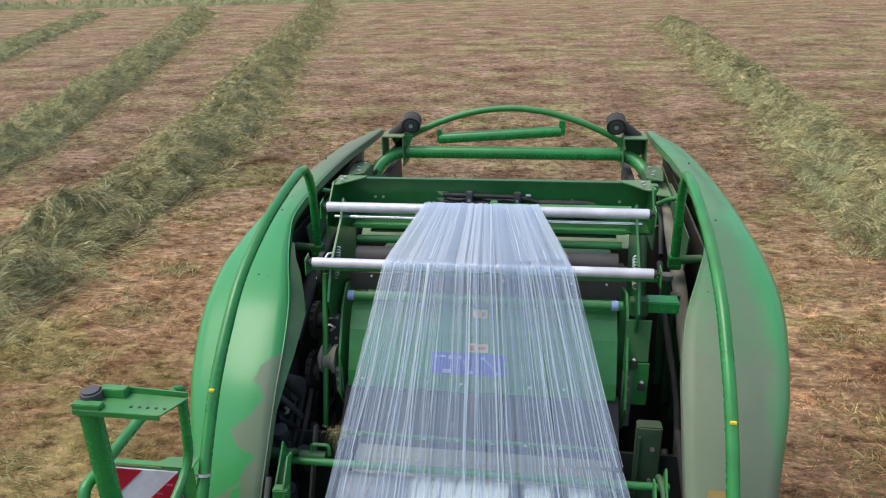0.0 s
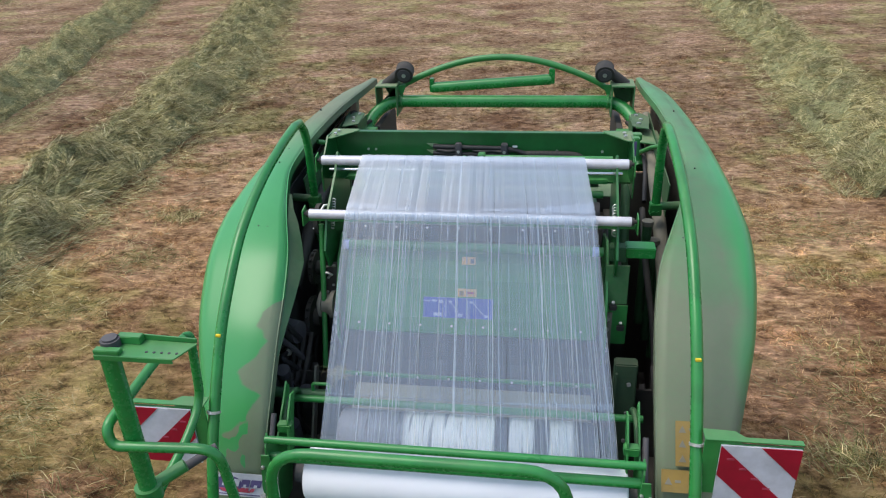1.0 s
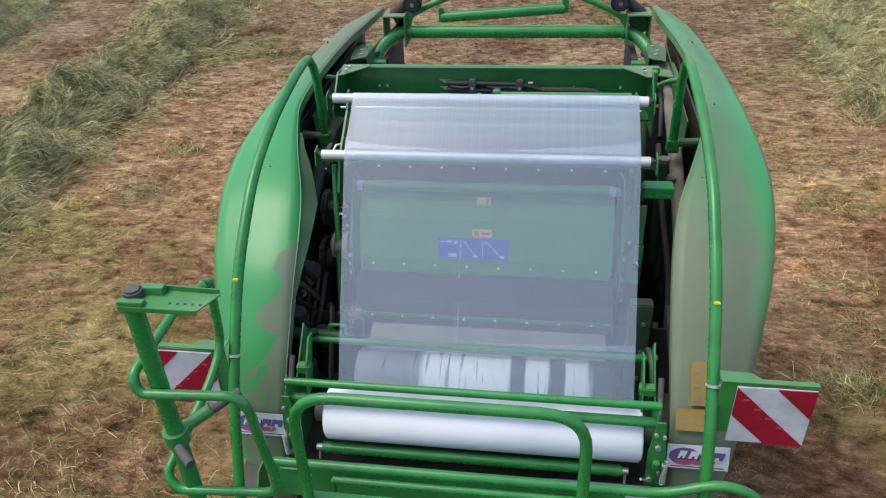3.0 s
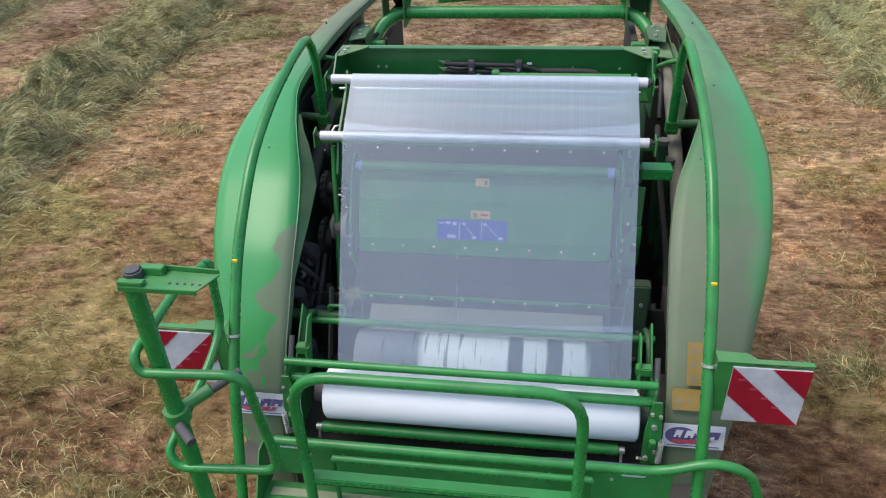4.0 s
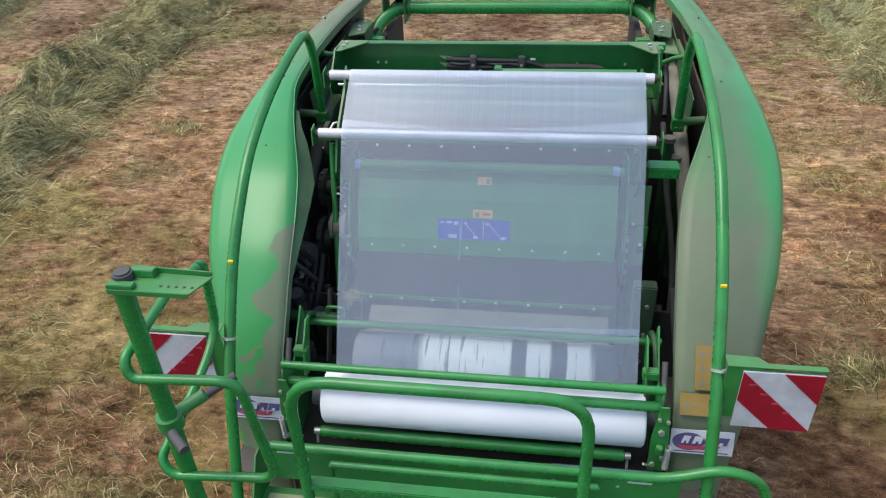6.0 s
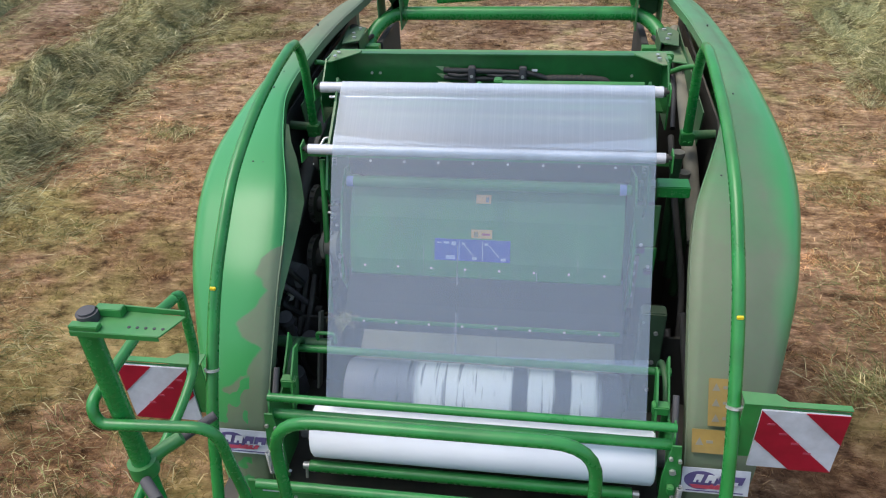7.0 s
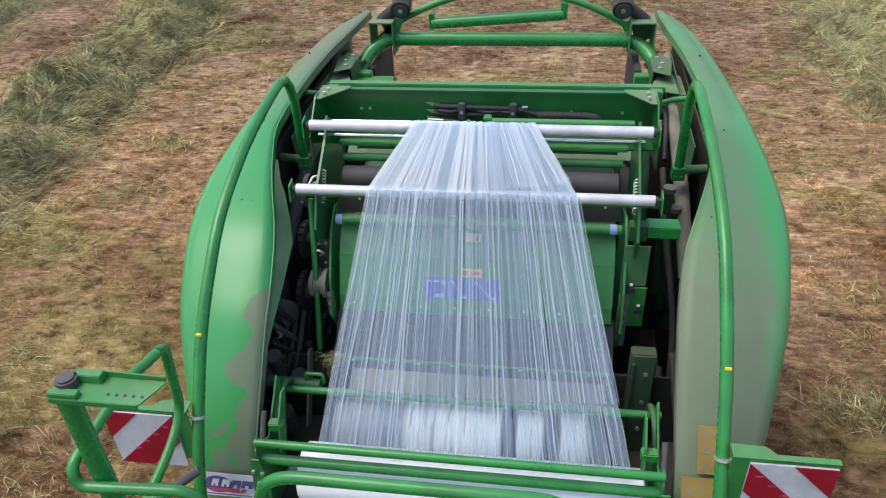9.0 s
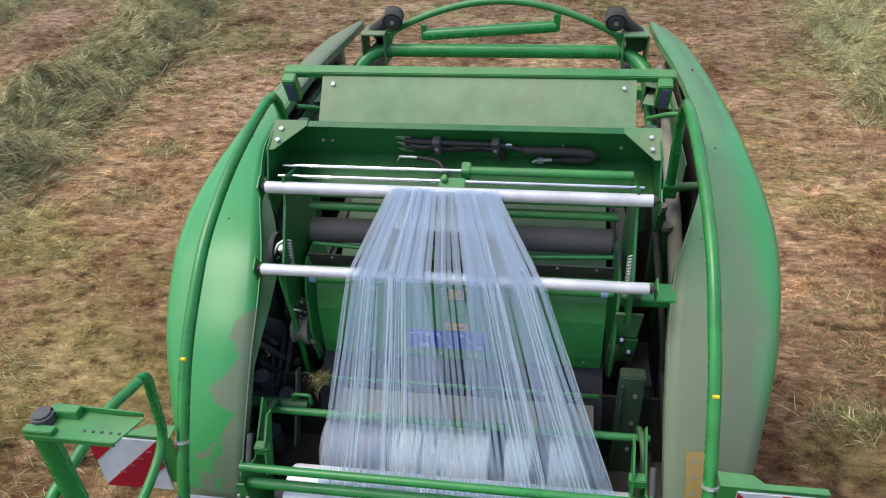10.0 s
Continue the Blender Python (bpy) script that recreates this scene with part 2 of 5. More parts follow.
def field_soil():
    m, nt, p = nodes_of("mown_field")
    a, b, c, d = noise_of(nt, 0.22, 4), noise_of(nt, 1.3, 6, 0.65), noise_of(nt, 9.0, 8, 0.8, stretch=(0.7, 1.6, 1.0)), noise_of(nt, 0.8, 4)
    lines = noise_of(nt, 1.0, 6, 0.7, stretch=(0.6, 1.7, 1.0))
    tone = ramp(nt, c, [(0.34, (0.075, 0.042, 0.021)), (0.50, (0.29, 0.19, 0.105)), (0.66, (0.66, 0.51, 0.34))])
    pale = ramp(nt, b, [(0.35, (0, 0, 0)), (0.68, (1, 1, 1))])
    tone = mix(nt, calc(nt, "MULTIPLY", pale, 0.45), tone, mix(nt, c, (0.20, 0.125, 0.09), (0.72, 0.56, 0.44)))
    tone = mix(nt, calc(nt, "MULTIPLY", ramp(nt, lines, [(0.44, (0, 0, 0)), (0.62, (1, 1, 1))]), 0.28), tone, mix(nt, c, (0.15, 0.085, 0.05), (0.40, 0.26, 0.17)))
    grass = ramp(nt, calc(nt, "ADD", calc(nt, "MULTIPLY", a, 0.5), calc(nt, "MULTIPLY", d, 0.5)), [(0.50, (0, 0, 0)), (0.57, (1, 1, 1))])
    tone = mix(nt, calc(nt, "MULTIPLY", grass, 0.55), tone, mix(nt, c, (0.17, 0.19, 0.06), (0.48, 0.47, 0.20)))
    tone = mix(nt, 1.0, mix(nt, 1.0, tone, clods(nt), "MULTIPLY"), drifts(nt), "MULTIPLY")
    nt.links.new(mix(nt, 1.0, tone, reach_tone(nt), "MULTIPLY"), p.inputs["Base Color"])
    p.inputs["Roughness"].default_value = 0.95
    p.inputs["Specular IOR Level"].default_value = 0.1
    bump(nt, p, c, 1.0, 0.07)
    return m


M["field"] = field_soil()


def blade_material(name, stops, grass_stops=None):
    m, nt, p = nodes_of(name)
    geo = nt.nodes.new("ShaderNodeNewGeometry")
    rnd = geo.outputs["Random Per Island"]
    tone = ramp(nt, rnd, stops)
    if grass_stops:
        a, d = noise_of(nt, 0.22, 4), noise_of(nt, 0.8, 4)
        grass = ramp(nt, calc(nt, "ADD", calc(nt, "MULTIPLY", a, 0.5), calc(nt, "MULTIPLY", d, 0.5)), [(0.50, (0, 0, 0)), (0.56, (1, 1, 1))])
        tone = mix(nt, calc(nt, "MULTIPLY", grass, 0.75), tone, ramp(nt, rnd, grass_stops))
        patch = ramp(nt, noise_of(nt, 1.3, 6, 0.65), [(0.35, (0.52, 0.41, 0.31)), (0.5, (0.78, 0.69, 0.57)), (0.64, (1.12, 1.05, 0.96))])
        tone = mix(nt, 1.0, tone, patch, "MULTIPLY")
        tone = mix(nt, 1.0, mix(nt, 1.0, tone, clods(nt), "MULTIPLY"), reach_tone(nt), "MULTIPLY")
        tone = mix(nt, 1.0, tone, drifts(nt), "MULTIPLY")
    else:
        patch = ramp(nt, noise_of(nt, 1.1, 4, 0.6), [(0.35, (0.7, 0.72, 0.7)), (0.66, (1.2, 1.18, 1.1))])
        # here clods darkens between the clumps: shadow put into the blades' colour
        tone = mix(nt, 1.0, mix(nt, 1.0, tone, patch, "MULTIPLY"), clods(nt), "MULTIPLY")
    nt.links.new(tone, p.inputs["Base Color"])
    p.inputs["Roughness"].default_value = 0.75
    p.inputs["Specular IOR Level"].default_value = 0.25
    return m


M["stubble"] = blade_material("dry_stubble", [(0.0, (0.11, 0.065, 0.03)), (0.28, (0.32, 0.215, 0.115)), (0.62, (0.54, 0.41, 0.24)), (1.0, (0.74, 0.64, 0.45))],
                              [(0.0, (0.08, 0.12, 0.03)), (0.5, (0.21, 0.27, 0.085)), (1.0, (0.44, 0.47, 0.22))])
M["hay"] = blade_material("green_hay", [(0.0, (0.07, 0.068, 0.028)), (0.30, (0.29, 0.265, 0.12)), (0.7, (0.54, 0.49, 0.255)), (1.0, (0.72, 0.65, 0.42))])
M["grass"] = blade_material("standing_grass", [(0.0, (0.09, 0.10, 0.03)), (0.4, (0.27, 0.27, 0.10)), (0.75, (0.50, 0.42, 0.22)), (1.0, (0.72, 0.60, 0.36))])


def hay_bed():
    """The inside of a windrow: matted stems, the shade between them put into the colour."""
    m, nt, p = nodes_of("matted_hay")
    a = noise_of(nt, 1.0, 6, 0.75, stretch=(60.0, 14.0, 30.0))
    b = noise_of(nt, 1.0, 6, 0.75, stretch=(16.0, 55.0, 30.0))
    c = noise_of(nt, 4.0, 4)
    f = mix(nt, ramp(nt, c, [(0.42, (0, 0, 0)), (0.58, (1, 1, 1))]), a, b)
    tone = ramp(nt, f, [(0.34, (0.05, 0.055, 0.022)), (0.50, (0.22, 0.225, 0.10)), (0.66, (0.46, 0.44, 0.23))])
    nt.links.new(tone, p.inputs["Base Color"])
    p.inputs["Roughness"].default_value = 0.95
    bump(nt, p, f, 0.8, 0.03)
    return m


M["haycore"] = hay_bed()


# ---- mesh helpers ----
class Geo:
    """Collects shapes, in world metres, for one mesh."""

    def __init__(self):
        self.v, self.f, self.smooth = [], [], []

    def add(self, verts, faces, smooth=False):
        k = len(self.v)
        self.v += [tuple(p) for p in verts]
        self.f += [tuple(i + k for i in q) for q in faces]
        self.smooth += [smooth] * len(faces)
        return self

    def box(self, x0, x1, y0, y1, z0, z1, bevel=0.004, rot=0.0, about=None):
        """A bevelled box; rot turns it about x through its middle, in degrees."""
        bm = bmesh.new()
        bmesh.ops.create_cube(bm, size=1.0)
        for w in bm.verts:
            w.co = Vector((w.co.x * (x1 - x0), w.co.y * (y1 - y0), w.co.z * (z1 - z0)))
        b = min(bevel, 0.3 * min(x1 - x0, y1 - y0, z1 - z0))
        if b > 0.0004:
            bmesh.ops.bevel(bm, geom=bm.edges[:], offset=b, segments=2, affect="EDGES")
        r = Matrix.Rotation(radians(rot), 3, "X")
        c = Vector(((x0 + x1) / 2, (y0 + y1) / 2, (z0 + z1) / 2))
        if about is not None:
            a = Vector(about)
            pts = [a + r @ (w.co + c - a) for w in bm.verts]
        else:
            pts = [c + r @ w.co for w in bm.verts]
        bm.verts.index_update()
        faces = [[w.index for w in q.verts] for q in bm.faces]
        bm.free()
        return self.add(pts, faces)

    def plate(self, outline, axis, a, b, bevel=0.003):
        """A flat outline (two other coordinates, in order) made solid from a to b along the axis x, y or z."""
        bm = bmesh.new()
        put = {"x": lambda u, w, d: (d, u, w), "y": lambda u, w, d: (u, d, w), "z": lambda u, w, d: (u, w, d)}[axis]
        face = bm.faces.new([bm.verts.new(put(u, w, a)) for u, w in outline])
        made = bmesh.ops.extrude_face_region(bm, geom=[face])
        step = Vector(put(0, 0, b - a))
        for w in made["geom"]:
            if isinstance(w, bmesh.types.BMVert):
                w.co += step
        bmesh.ops.recalc_face_normals(bm, faces=bm.faces[:])
        if bevel:
            bmesh.ops.bevel(bm, geom=bm.edges[:], offset=min(bevel, abs(b - a) * 0.3), segments=1, affect="EDGES")
        bm.verts.index_update()
        faces = [[w.index for w in q.verts] for q in bm.faces]
        pts = [w.co.copy() for w in bm.verts]
        bm.free()
        return self.add(pts, faces)

    def tube(self, pts, r, seg=12, bend=0.0, closed=False):
        """A round bar along points, its corners rounded by the radius bend."""
        pts = [Vector(p) for p in pts]
        if bend:
            out, n = [], len(pts)
            for i, p in enumerate(pts):
                if not closed and i in (0, n - 1):
                    out.append(p)
                    continue
                a, c = pts[i - 1], pts[(i + 1) % n]
                d = min(bend, (a - p).length * 0.48, (c - p).length * 0.48)
                s, e = p + (a - p).normalized() * d, p + (c - p).normalized() * d
                for k in range(7):
                    u = k / 6
                    out.append(s * (1 - u) ** 2 + p * 2 * u * (1 - u) + e * u * u)
            pts = out
        n = len(pts)
        verts, side = [], None
        for i, p in enumerate(pts):
            if closed:
                d = (pts[(i + 1) % n] - pts[i - 1]).normalized()
            else:
                d = (pts[min(i + 1, n - 1)] - pts[max(i - 1, 0)]).normalized()
            if side is None:
                side = d.orthogonal().normalized()
            side = (side - d * side.dot(d)).normalized()
            up = d.cross(side)
            verts += [p + (side * math.cos(2 * math.pi * k / seg) + up * math.sin(2 * math.pi * k / seg)) * r for k in range(seg)]
        rings = n if closed else n - 1
        faces = [(i * seg + k, i * seg + (k + 1) % seg, (i + 1) % n * seg + (k + 1) % seg, (i + 1) % n * seg + k) for i in range(rings) for k in range(seg)]
        self.add(verts, faces, True)
        if not closed:
            self.add(verts[:seg], [tuple(range(seg))[::-1]])
            self.add(verts[-seg:], [tuple(range(seg))])
        return self

    def rod(self, a, b, r, seg=16):
        return self.tube([a, b], r, seg)

    def bolt(self, p, way, r=0.009, h=0.007):
        p, way = Vector(p), Vector(way).normalized()
        return self.tube([p, p + way * h], r, 6)


offset_of = {}


def part(name, geo, material, parent=None, label="", origin=None):
    """Links the shape as one mesh object, under its thing or part. origin: the place of its own axes, in the world."""
    base = offset_of.get(parent, Vector((0, 0, 0)))
    at = Vector(origin) if origin is not None else (base if parent else Vector((0, 0, 0)))
    me = bpy.data.meshes.new(name)
    me.from_pydata([tuple(Vector(p) - at) for p in geo.v], [], geo.f)
    me.polygons.foreach_set("use_smooth", geo.smooth)
    me.materials.append(M[material])
    me.update()
    ob = new(name, me)
    ob.parent = parent
    ob.location = at - base
    offset_of[ob] = at
    if label:
        ob["label"] = label
    return ob


def thing(name, label, category, group=""):
    return tagged(new(name), label, category, group)


# ---- the field ----
def field():
    near = np.concatenate([np.linspace(-14, 14, 113)])
    far = np.array([18, 24, 32, 45, 65, 95, 140, 220, 400, 800, 1600, 3000.0])
    xs = np.concatenate([-far[::-1], near, far])
    ys = np.concatenate([-far[::-1], np.linspace(-14, 24, 153), far[2:]])
    X, Y = np.meshgrid(xs, ys)
    Z = np.zeros_like(X)
    for j in range(X.shape[0]):
        for i in range(X.shape[1]):
            x, y = X[j, i], Y[j, i]
            if abs(x) < 40 and abs(y) < 60:
                Z[j, i] = 0.05 * noise.noise((x * 0.5, y * 0.5, 0)) + 0.025 * noise.noise((x * 1.9, y * 1.9, 3))
    n, m = X.shape
    me = bpy.data.meshes.new("ground")
    k = np.arange(n * m).reshape(n, m)
    faces = np.stack([k[:-1, :-1], k[:-1, 1:], k[1:, 1:], k[1:, :-1]], -1).reshape(-1, 4)
    me.from_pydata(np.stack([X, Y, Z], -1).reshape(-1, 3).tolist(), [], faces.tolist())
    me.polygons.foreach_set("use_smooth", [True] * len(faces))
    me.materials.append(M["field"])
    return tagged(new("ground", me), "mown hay field of brown stubble with pale straw and green patches", "field", kind="structure")


def blades(name, base, way, length, width, material, droop=0.35):
    """Many thin blades as one mesh: two quads and a tip each, drooping."""
    n = len(base)
    side = np.cross(way, np.random.normal(size=(n, 3)))
    side /= np.linalg.norm(side, axis=1)[:, None] + 1e-9
    w = width[:, None] * side
    L = length[:, None]
    mid = base + way * L * 0.55
    tip = base + way * L
    tip[:, 2] -= length * droop
    tip[:, 2] = np.maximum(tip[:, 2], 0.005)
    v = np.stack([base - w, base + w, mid + w * 0.8, mid - w * 0.8, tip], 1).reshape(-1, 3)
    me = bpy.data.meshes.new(name)
    me.vertices.add(n * 5)
    me.vertices.foreach_set("co", v.astype(np.float32).ravel())
    k = (np.arange(n) * 5)[:, None]
    loops = np.concatenate([k + [0, 1, 2, 3], k + [3, 2, 4]], 1).ravel()
    me.loops.add(n * 7)
    me.loops.foreach_set("vertex_index", loops.astype(np.int32))
    me.polygons.add(n * 2)
    st = (np.arange(n) * 7)[:, None] + [0, 4]
    me.polygons.foreach_set("loop_start", st.ravel().astype(np.int32))
    me.update(calc_edges=True)
    me.materials.append(M[material])
    return new(name, me)


def unit(n, flat):
    """Random directions; flat squeezes them towards the ground."""
    a = np.random.uniform(0, 2 * np.pi, n)
    up = np.abs(np.random.normal(0, flat, n))
    d = np.stack([np.cos(a), np.sin(a), up], 1)
    return d / np.linalg.norm(d, axis=1)[:, None]


def stubble():
    n = 485000
    u = np.random.uniform(0, 1, n)
    y = -3.2 + 24.0 * u ** 1.5
    x = np.random.uniform(-1, 1, n) * (4.2 + 0.62 * (y + 3.2))
    y = y - np.where(np.random.uniform(0, 1, n) < 0.07, np.random.exponential(1.6, n), 0.0)
    # tufts: part of the blades gather round random centres
    tufts = np.stack([np.random.uniform(-9, 9, 5000), -3.0 + 19.0 * np.random.uniform(0, 1, 5000) ** 1.4], 1)
    pick = np.random.randint(0, 5000, n)
    gather = np.random.uniform(0, 1, n) < 0.62
    x = np.where(gather, tufts[pick, 0] + np.random.normal(0, 0.07, n), x)
    y = np.where(gather, tufts[pick, 1] + np.random.normal(0, 0.07, n), y)
    z = np.array([0.05 * noise.noise((a * 0.5, b * 0.5, 0)) + 0.025 * noise.noise((a * 1.9, b * 1.9, 3)) for a, b in zip(x, y)]) - 0.005
    way = unit(n, 0.55)
    lean = np.random.uniform(0, 2 * np.pi, 5000)
    way[gather, 0] += 0.7 * np.cos(lean[pick[gather]])
    way[gather, 1] += 0.7 * np.sin(lean[pick[gather]])
    way /= np.linalg.norm(way, axis=1)[:, None]
    far = 1 + np.clip(y, 0, 20) * 0.05
    ob = blades("stubble", np.stack([x, y, z], 1), way, np.random.uniform(0.03, 0.095, n) * np.where(gather, 1.3, 1.0), np.random.uniform(0.0013, 0.0029, n) * far, "stubble")
    return tagged(ob, "short dry straw stubble with scattered green tufts covering the field", "stubble", kind="stuff")


def loose_straw():
    """Longer stalks left lying flat in drifts by the rake."""
    n = 110000
    u = np.random.uniform(0, 1, n)
    y = -3.2 + 58.0 * u ** 2.1
    x = np.random.uniform(-1, 1, n) * (4.5 + 0.66 * (y + 3.2))
    keep = np.array([noise.noise((a * 0.55, b * 1.3, 8)) + 0.5 * noise.noise((a * 2.1, b * 3.3, 9)) for a, b in zip(x, y)]) > np.where(np.random.uniform(0, 1, n) < np.clip(0.12 + y * 0.09, 0.12, 1.0), -0.05, 0.4)
    x, y = x[keep], y[keep]
    n = len(x)
    z = np.random.uniform(0.0, 0.05, n) + np.array([0.05 * noise.noise((a * 0.5, b * 0.5, 0)) for a, b in zip(x, y)])
    way = unit(n, 0.12)
    far = 1 + np.clip(y, 0, 60) * 0.08
    ob = blades("loose_straw", np.stack([x, y, z], 1), way, np.random.uniform(0.04, 0.11, n) * far ** 0.6, np.random.uniform(0.0008, 0.0016, n) * far, "stubble", 0.1)
    return tagged(ob, "loose pale stalks lying in drifts over the stubble", "straw", kind="stuff")


def long_grass():
    """Taller tufts that the mower missed."""
    spots = [(-2.9, 0.77), (-3.1, 0.65), (-2.5, 0.6), (-3.95, 2.2), (-4.7, 3.8), (-4.6, 6.2), (-4.5, 5.0), (3.1, 3.8), (3.3, 5.1), (3.0, 3.0), (2.7, 2.3), (-3.4, 1.4), (3.6, 6.4), (-2.7, 0.2), (-2.2, 0.35), (-3.3, 0.3), (-2.0, 0.75)]
    base, way, size = [], [], []
    for x, y in spots:
        k = np.random.randint(260, 620)
        r = np.random.uniform(0.14, 0.34)
        p = np.random.normal(0, r, (k, 2)) * [1.3, 0.8] + [x, y]
        lean = np.random.uniform(0, 2 * np.pi)
        d = unit(k, 0.7) + np.array([np.cos(lean), np.sin(lean), 0.1]) * 0.9
        base.append(np.c_[p, np.zeros(k)])
        way.append(d / np.linalg.norm(d, axis=1)[:, None])
        size.append(np.random.uniform(0.10, 0.25, k))
    base, way, size = np.concatenate(base), np.concatenate(way), np.concatenate(size)
    ob = blades("long_grass", base, way, size, np.random.uniform(0.0016, 0.0034, len(size)), "grass", 0.45)
    return tagged(ob, "taller pale green grass tufts left standing in the stubble", "grass", kind="stuff")


def caught_straw():
    """A wisp of chaff caught at the end of the scraper."""
    n = 260
    base = np.random.normal(0, 1, (n, 3)) * [0.022, 0.02, 0.014] + [-0.585, 0.475, 1.925]
    d = np.random.normal(0, 1, (n, 3)) * [1.0, 1.0, 0.7]
    d /= np.linalg.norm(d, axis=1)[:, None]
    ob = blades("caught_straw", base, d, np.random.uniform(0.025, 0.065, n), np.random.uniform(0.0008, 0.0014, n), "hay", 0.3)
    return tagged(ob, "wisp of dry straw caught on the steel scraper", "straw", kind="stuff")


def along(path, s):
    p = np.array(path, float)
    d = np.concatenate([[0], np.cumsum(np.linalg.norm(np.diff(p, axis=0), axis=1))])
    return np.stack([np.interp(s, d, p[:, 0]), np.interp(s, d, p[:, 1])], 1), d[-1]


def windrow(path, half, height, count, seed, label):
    """A loose ridge of cut hay: a lumpy core covered with long blades."""
    np.random.seed(seed)
    total = along(path, np.array([0.0]))[1]

    def ridge(s, u):
        p, _ = along(path, s)
        q, _ = along(path, np.minimum(s + 0.3, total + 0.3))
        o, _ = along(path, np.maximum(s - 0.3, 0))
        d = q - o
        d /= np.linalg.norm(d, axis=1)[:, None] + 1e-9
        nrm = np.stack([d[:, 1], -d[:, 0]], 1)
        lump = np.array([noise.noise((a * 0.9, b * 1.6, seed)) + 0.85 * noise.noise((a * 2.4, b * 3.2, seed + 5)) + 0.4 * noise.noise((a * 6.0, b * 6.0, seed + 9)) for a, b in zip(s, u)])
        wide = half * np.array([1 + 0.35 * noise.noise((a * 0.45, seed * 1.7, 0)) for a in s])
        xy = p + nrm * (u * wide)[:, None]
        z = np.maximum(height * np.maximum(1 - u * u, 0) ** 0.8 * (1 + 1.0 * lump), 0.0) + 0.02
        return np.stack([xy[:, 0], xy[:, 1], z], 1), d
    ns, nu = int(total * 7), 17
    S, U = np.meshgrid(np.linspace(0, total, ns), np.linspace(-0.86, 0.86, nu), indexing="ij")
    P, _ = ridge(S.ravel(), U.ravel())
    P[:, 2] -= 0.03
    P[np.abs(U.ravel()) > 0.85, 2] = -0.05
    k = np.arange(ns * nu).reshape(ns, nu)
    faces = np.stack([k[:-1, :-1], k[1:, :-1], k[1:, 1:], k[:-1, 1:]], -1).reshape(-1, 4)
    core = bpy.data.meshes.new("windrow")
    core.from_pydata(P.tolist(), [], faces.tolist())
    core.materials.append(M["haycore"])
    row = tagged(new("windrow", core), label, "hay windrow", "windrows on the field", "stuff")
    s = total * np.random.uniform(0, 1, count) ** 1.6
    u = np.where(np.random.uniform(0, 1, count) < 0.8, np.clip(np.random.normal(0, 0.62, count), -1.3, 1.3), np.random.normal(0, 0.95, count))
    base, d = ridge(s, u)
    base[:, 2] += np.random.uniform(-0.02, 0.03, count)
    swirl = np.array([4.0 * noise.noise((a * 0.7, b * 0.7, seed + 3)) + 2.5 * noise.noise((a * 2.0, b * 2.0, seed + 7)) for a, b in zip(base[:, 0], base[:, 1])]) + np.random.normal(0, 0.45, count)
    way = np.stack([np.cos(swirl), np.sin(swirl), np.random.normal(0.12, 0.28, count)], 1)
    way /= np.linalg.norm(way, axis=1)[:, None]
    reach = 1 + s * 0.035
    hay = blades("hay", base, way, np.random.uniform(0.14, 0.40, count), np.random.uniform(0.0014, 0.0031, count) * reach, "hay", 0.5)
    hay.parent = row
    return row


# ---- the baler ----
HINGE = Vector((0, 0.803, 1.826))
# the tipping unit is drawn a little high and forward of its seat
SEAT = Vector((0, 0.809, 1.839))
baler = thing("round_baler", "green round baler with dusty curved side covers on mown field", "baler")

PROFILE = [(3.05, 2.67, 0.94, 1.03), (2.7, 2.685, 0.95, 1.10), (2.25, 2.677, 1.0, 1.15), (1.78, 2.652, 1.03, 1.19), (1.36, 2.617, 1.03, 1.21),
           (1.1, 2.58, 0.975, 1.22), (0.88, 2.535, 0.91, 1.22), (0.65, 2.46, 0.835, 1.20), (0.46, 2.345, 0.805, 1.175), (0.30, 2.225, 0.795, 1.14),
           (0.16, 2.06, 0.795, 1.10), (0.04, 1.90, 0.797, 1.06), (-0.05, 1.72, 0.80, 1.03), (-0.09, 1.5, 0.80, 1.0), (-0.10, 1.22, 0.80, 0.99)]


def smooth_rows(rows, k=5):
    """Rows drawn finer through a Catmull-Rom curve."""
    r = [Vector(a) for a in rows]
    out = []
    for i in range(len(r) - 1):
        a, b, c, d = r[max(i - 1, 0)], r[i], r[i + 1], r[min(i + 2, len(r) - 1)]
        for j in range(k):
            t = j / k
            out.append(0.5 * ((2 * b) + (c - a) * t + (2 * a - 5 * b + 4 * c - d) * t * t + (3 * b - a - 3 * c + d) * t ** 3))
    return out + [r[-1]]


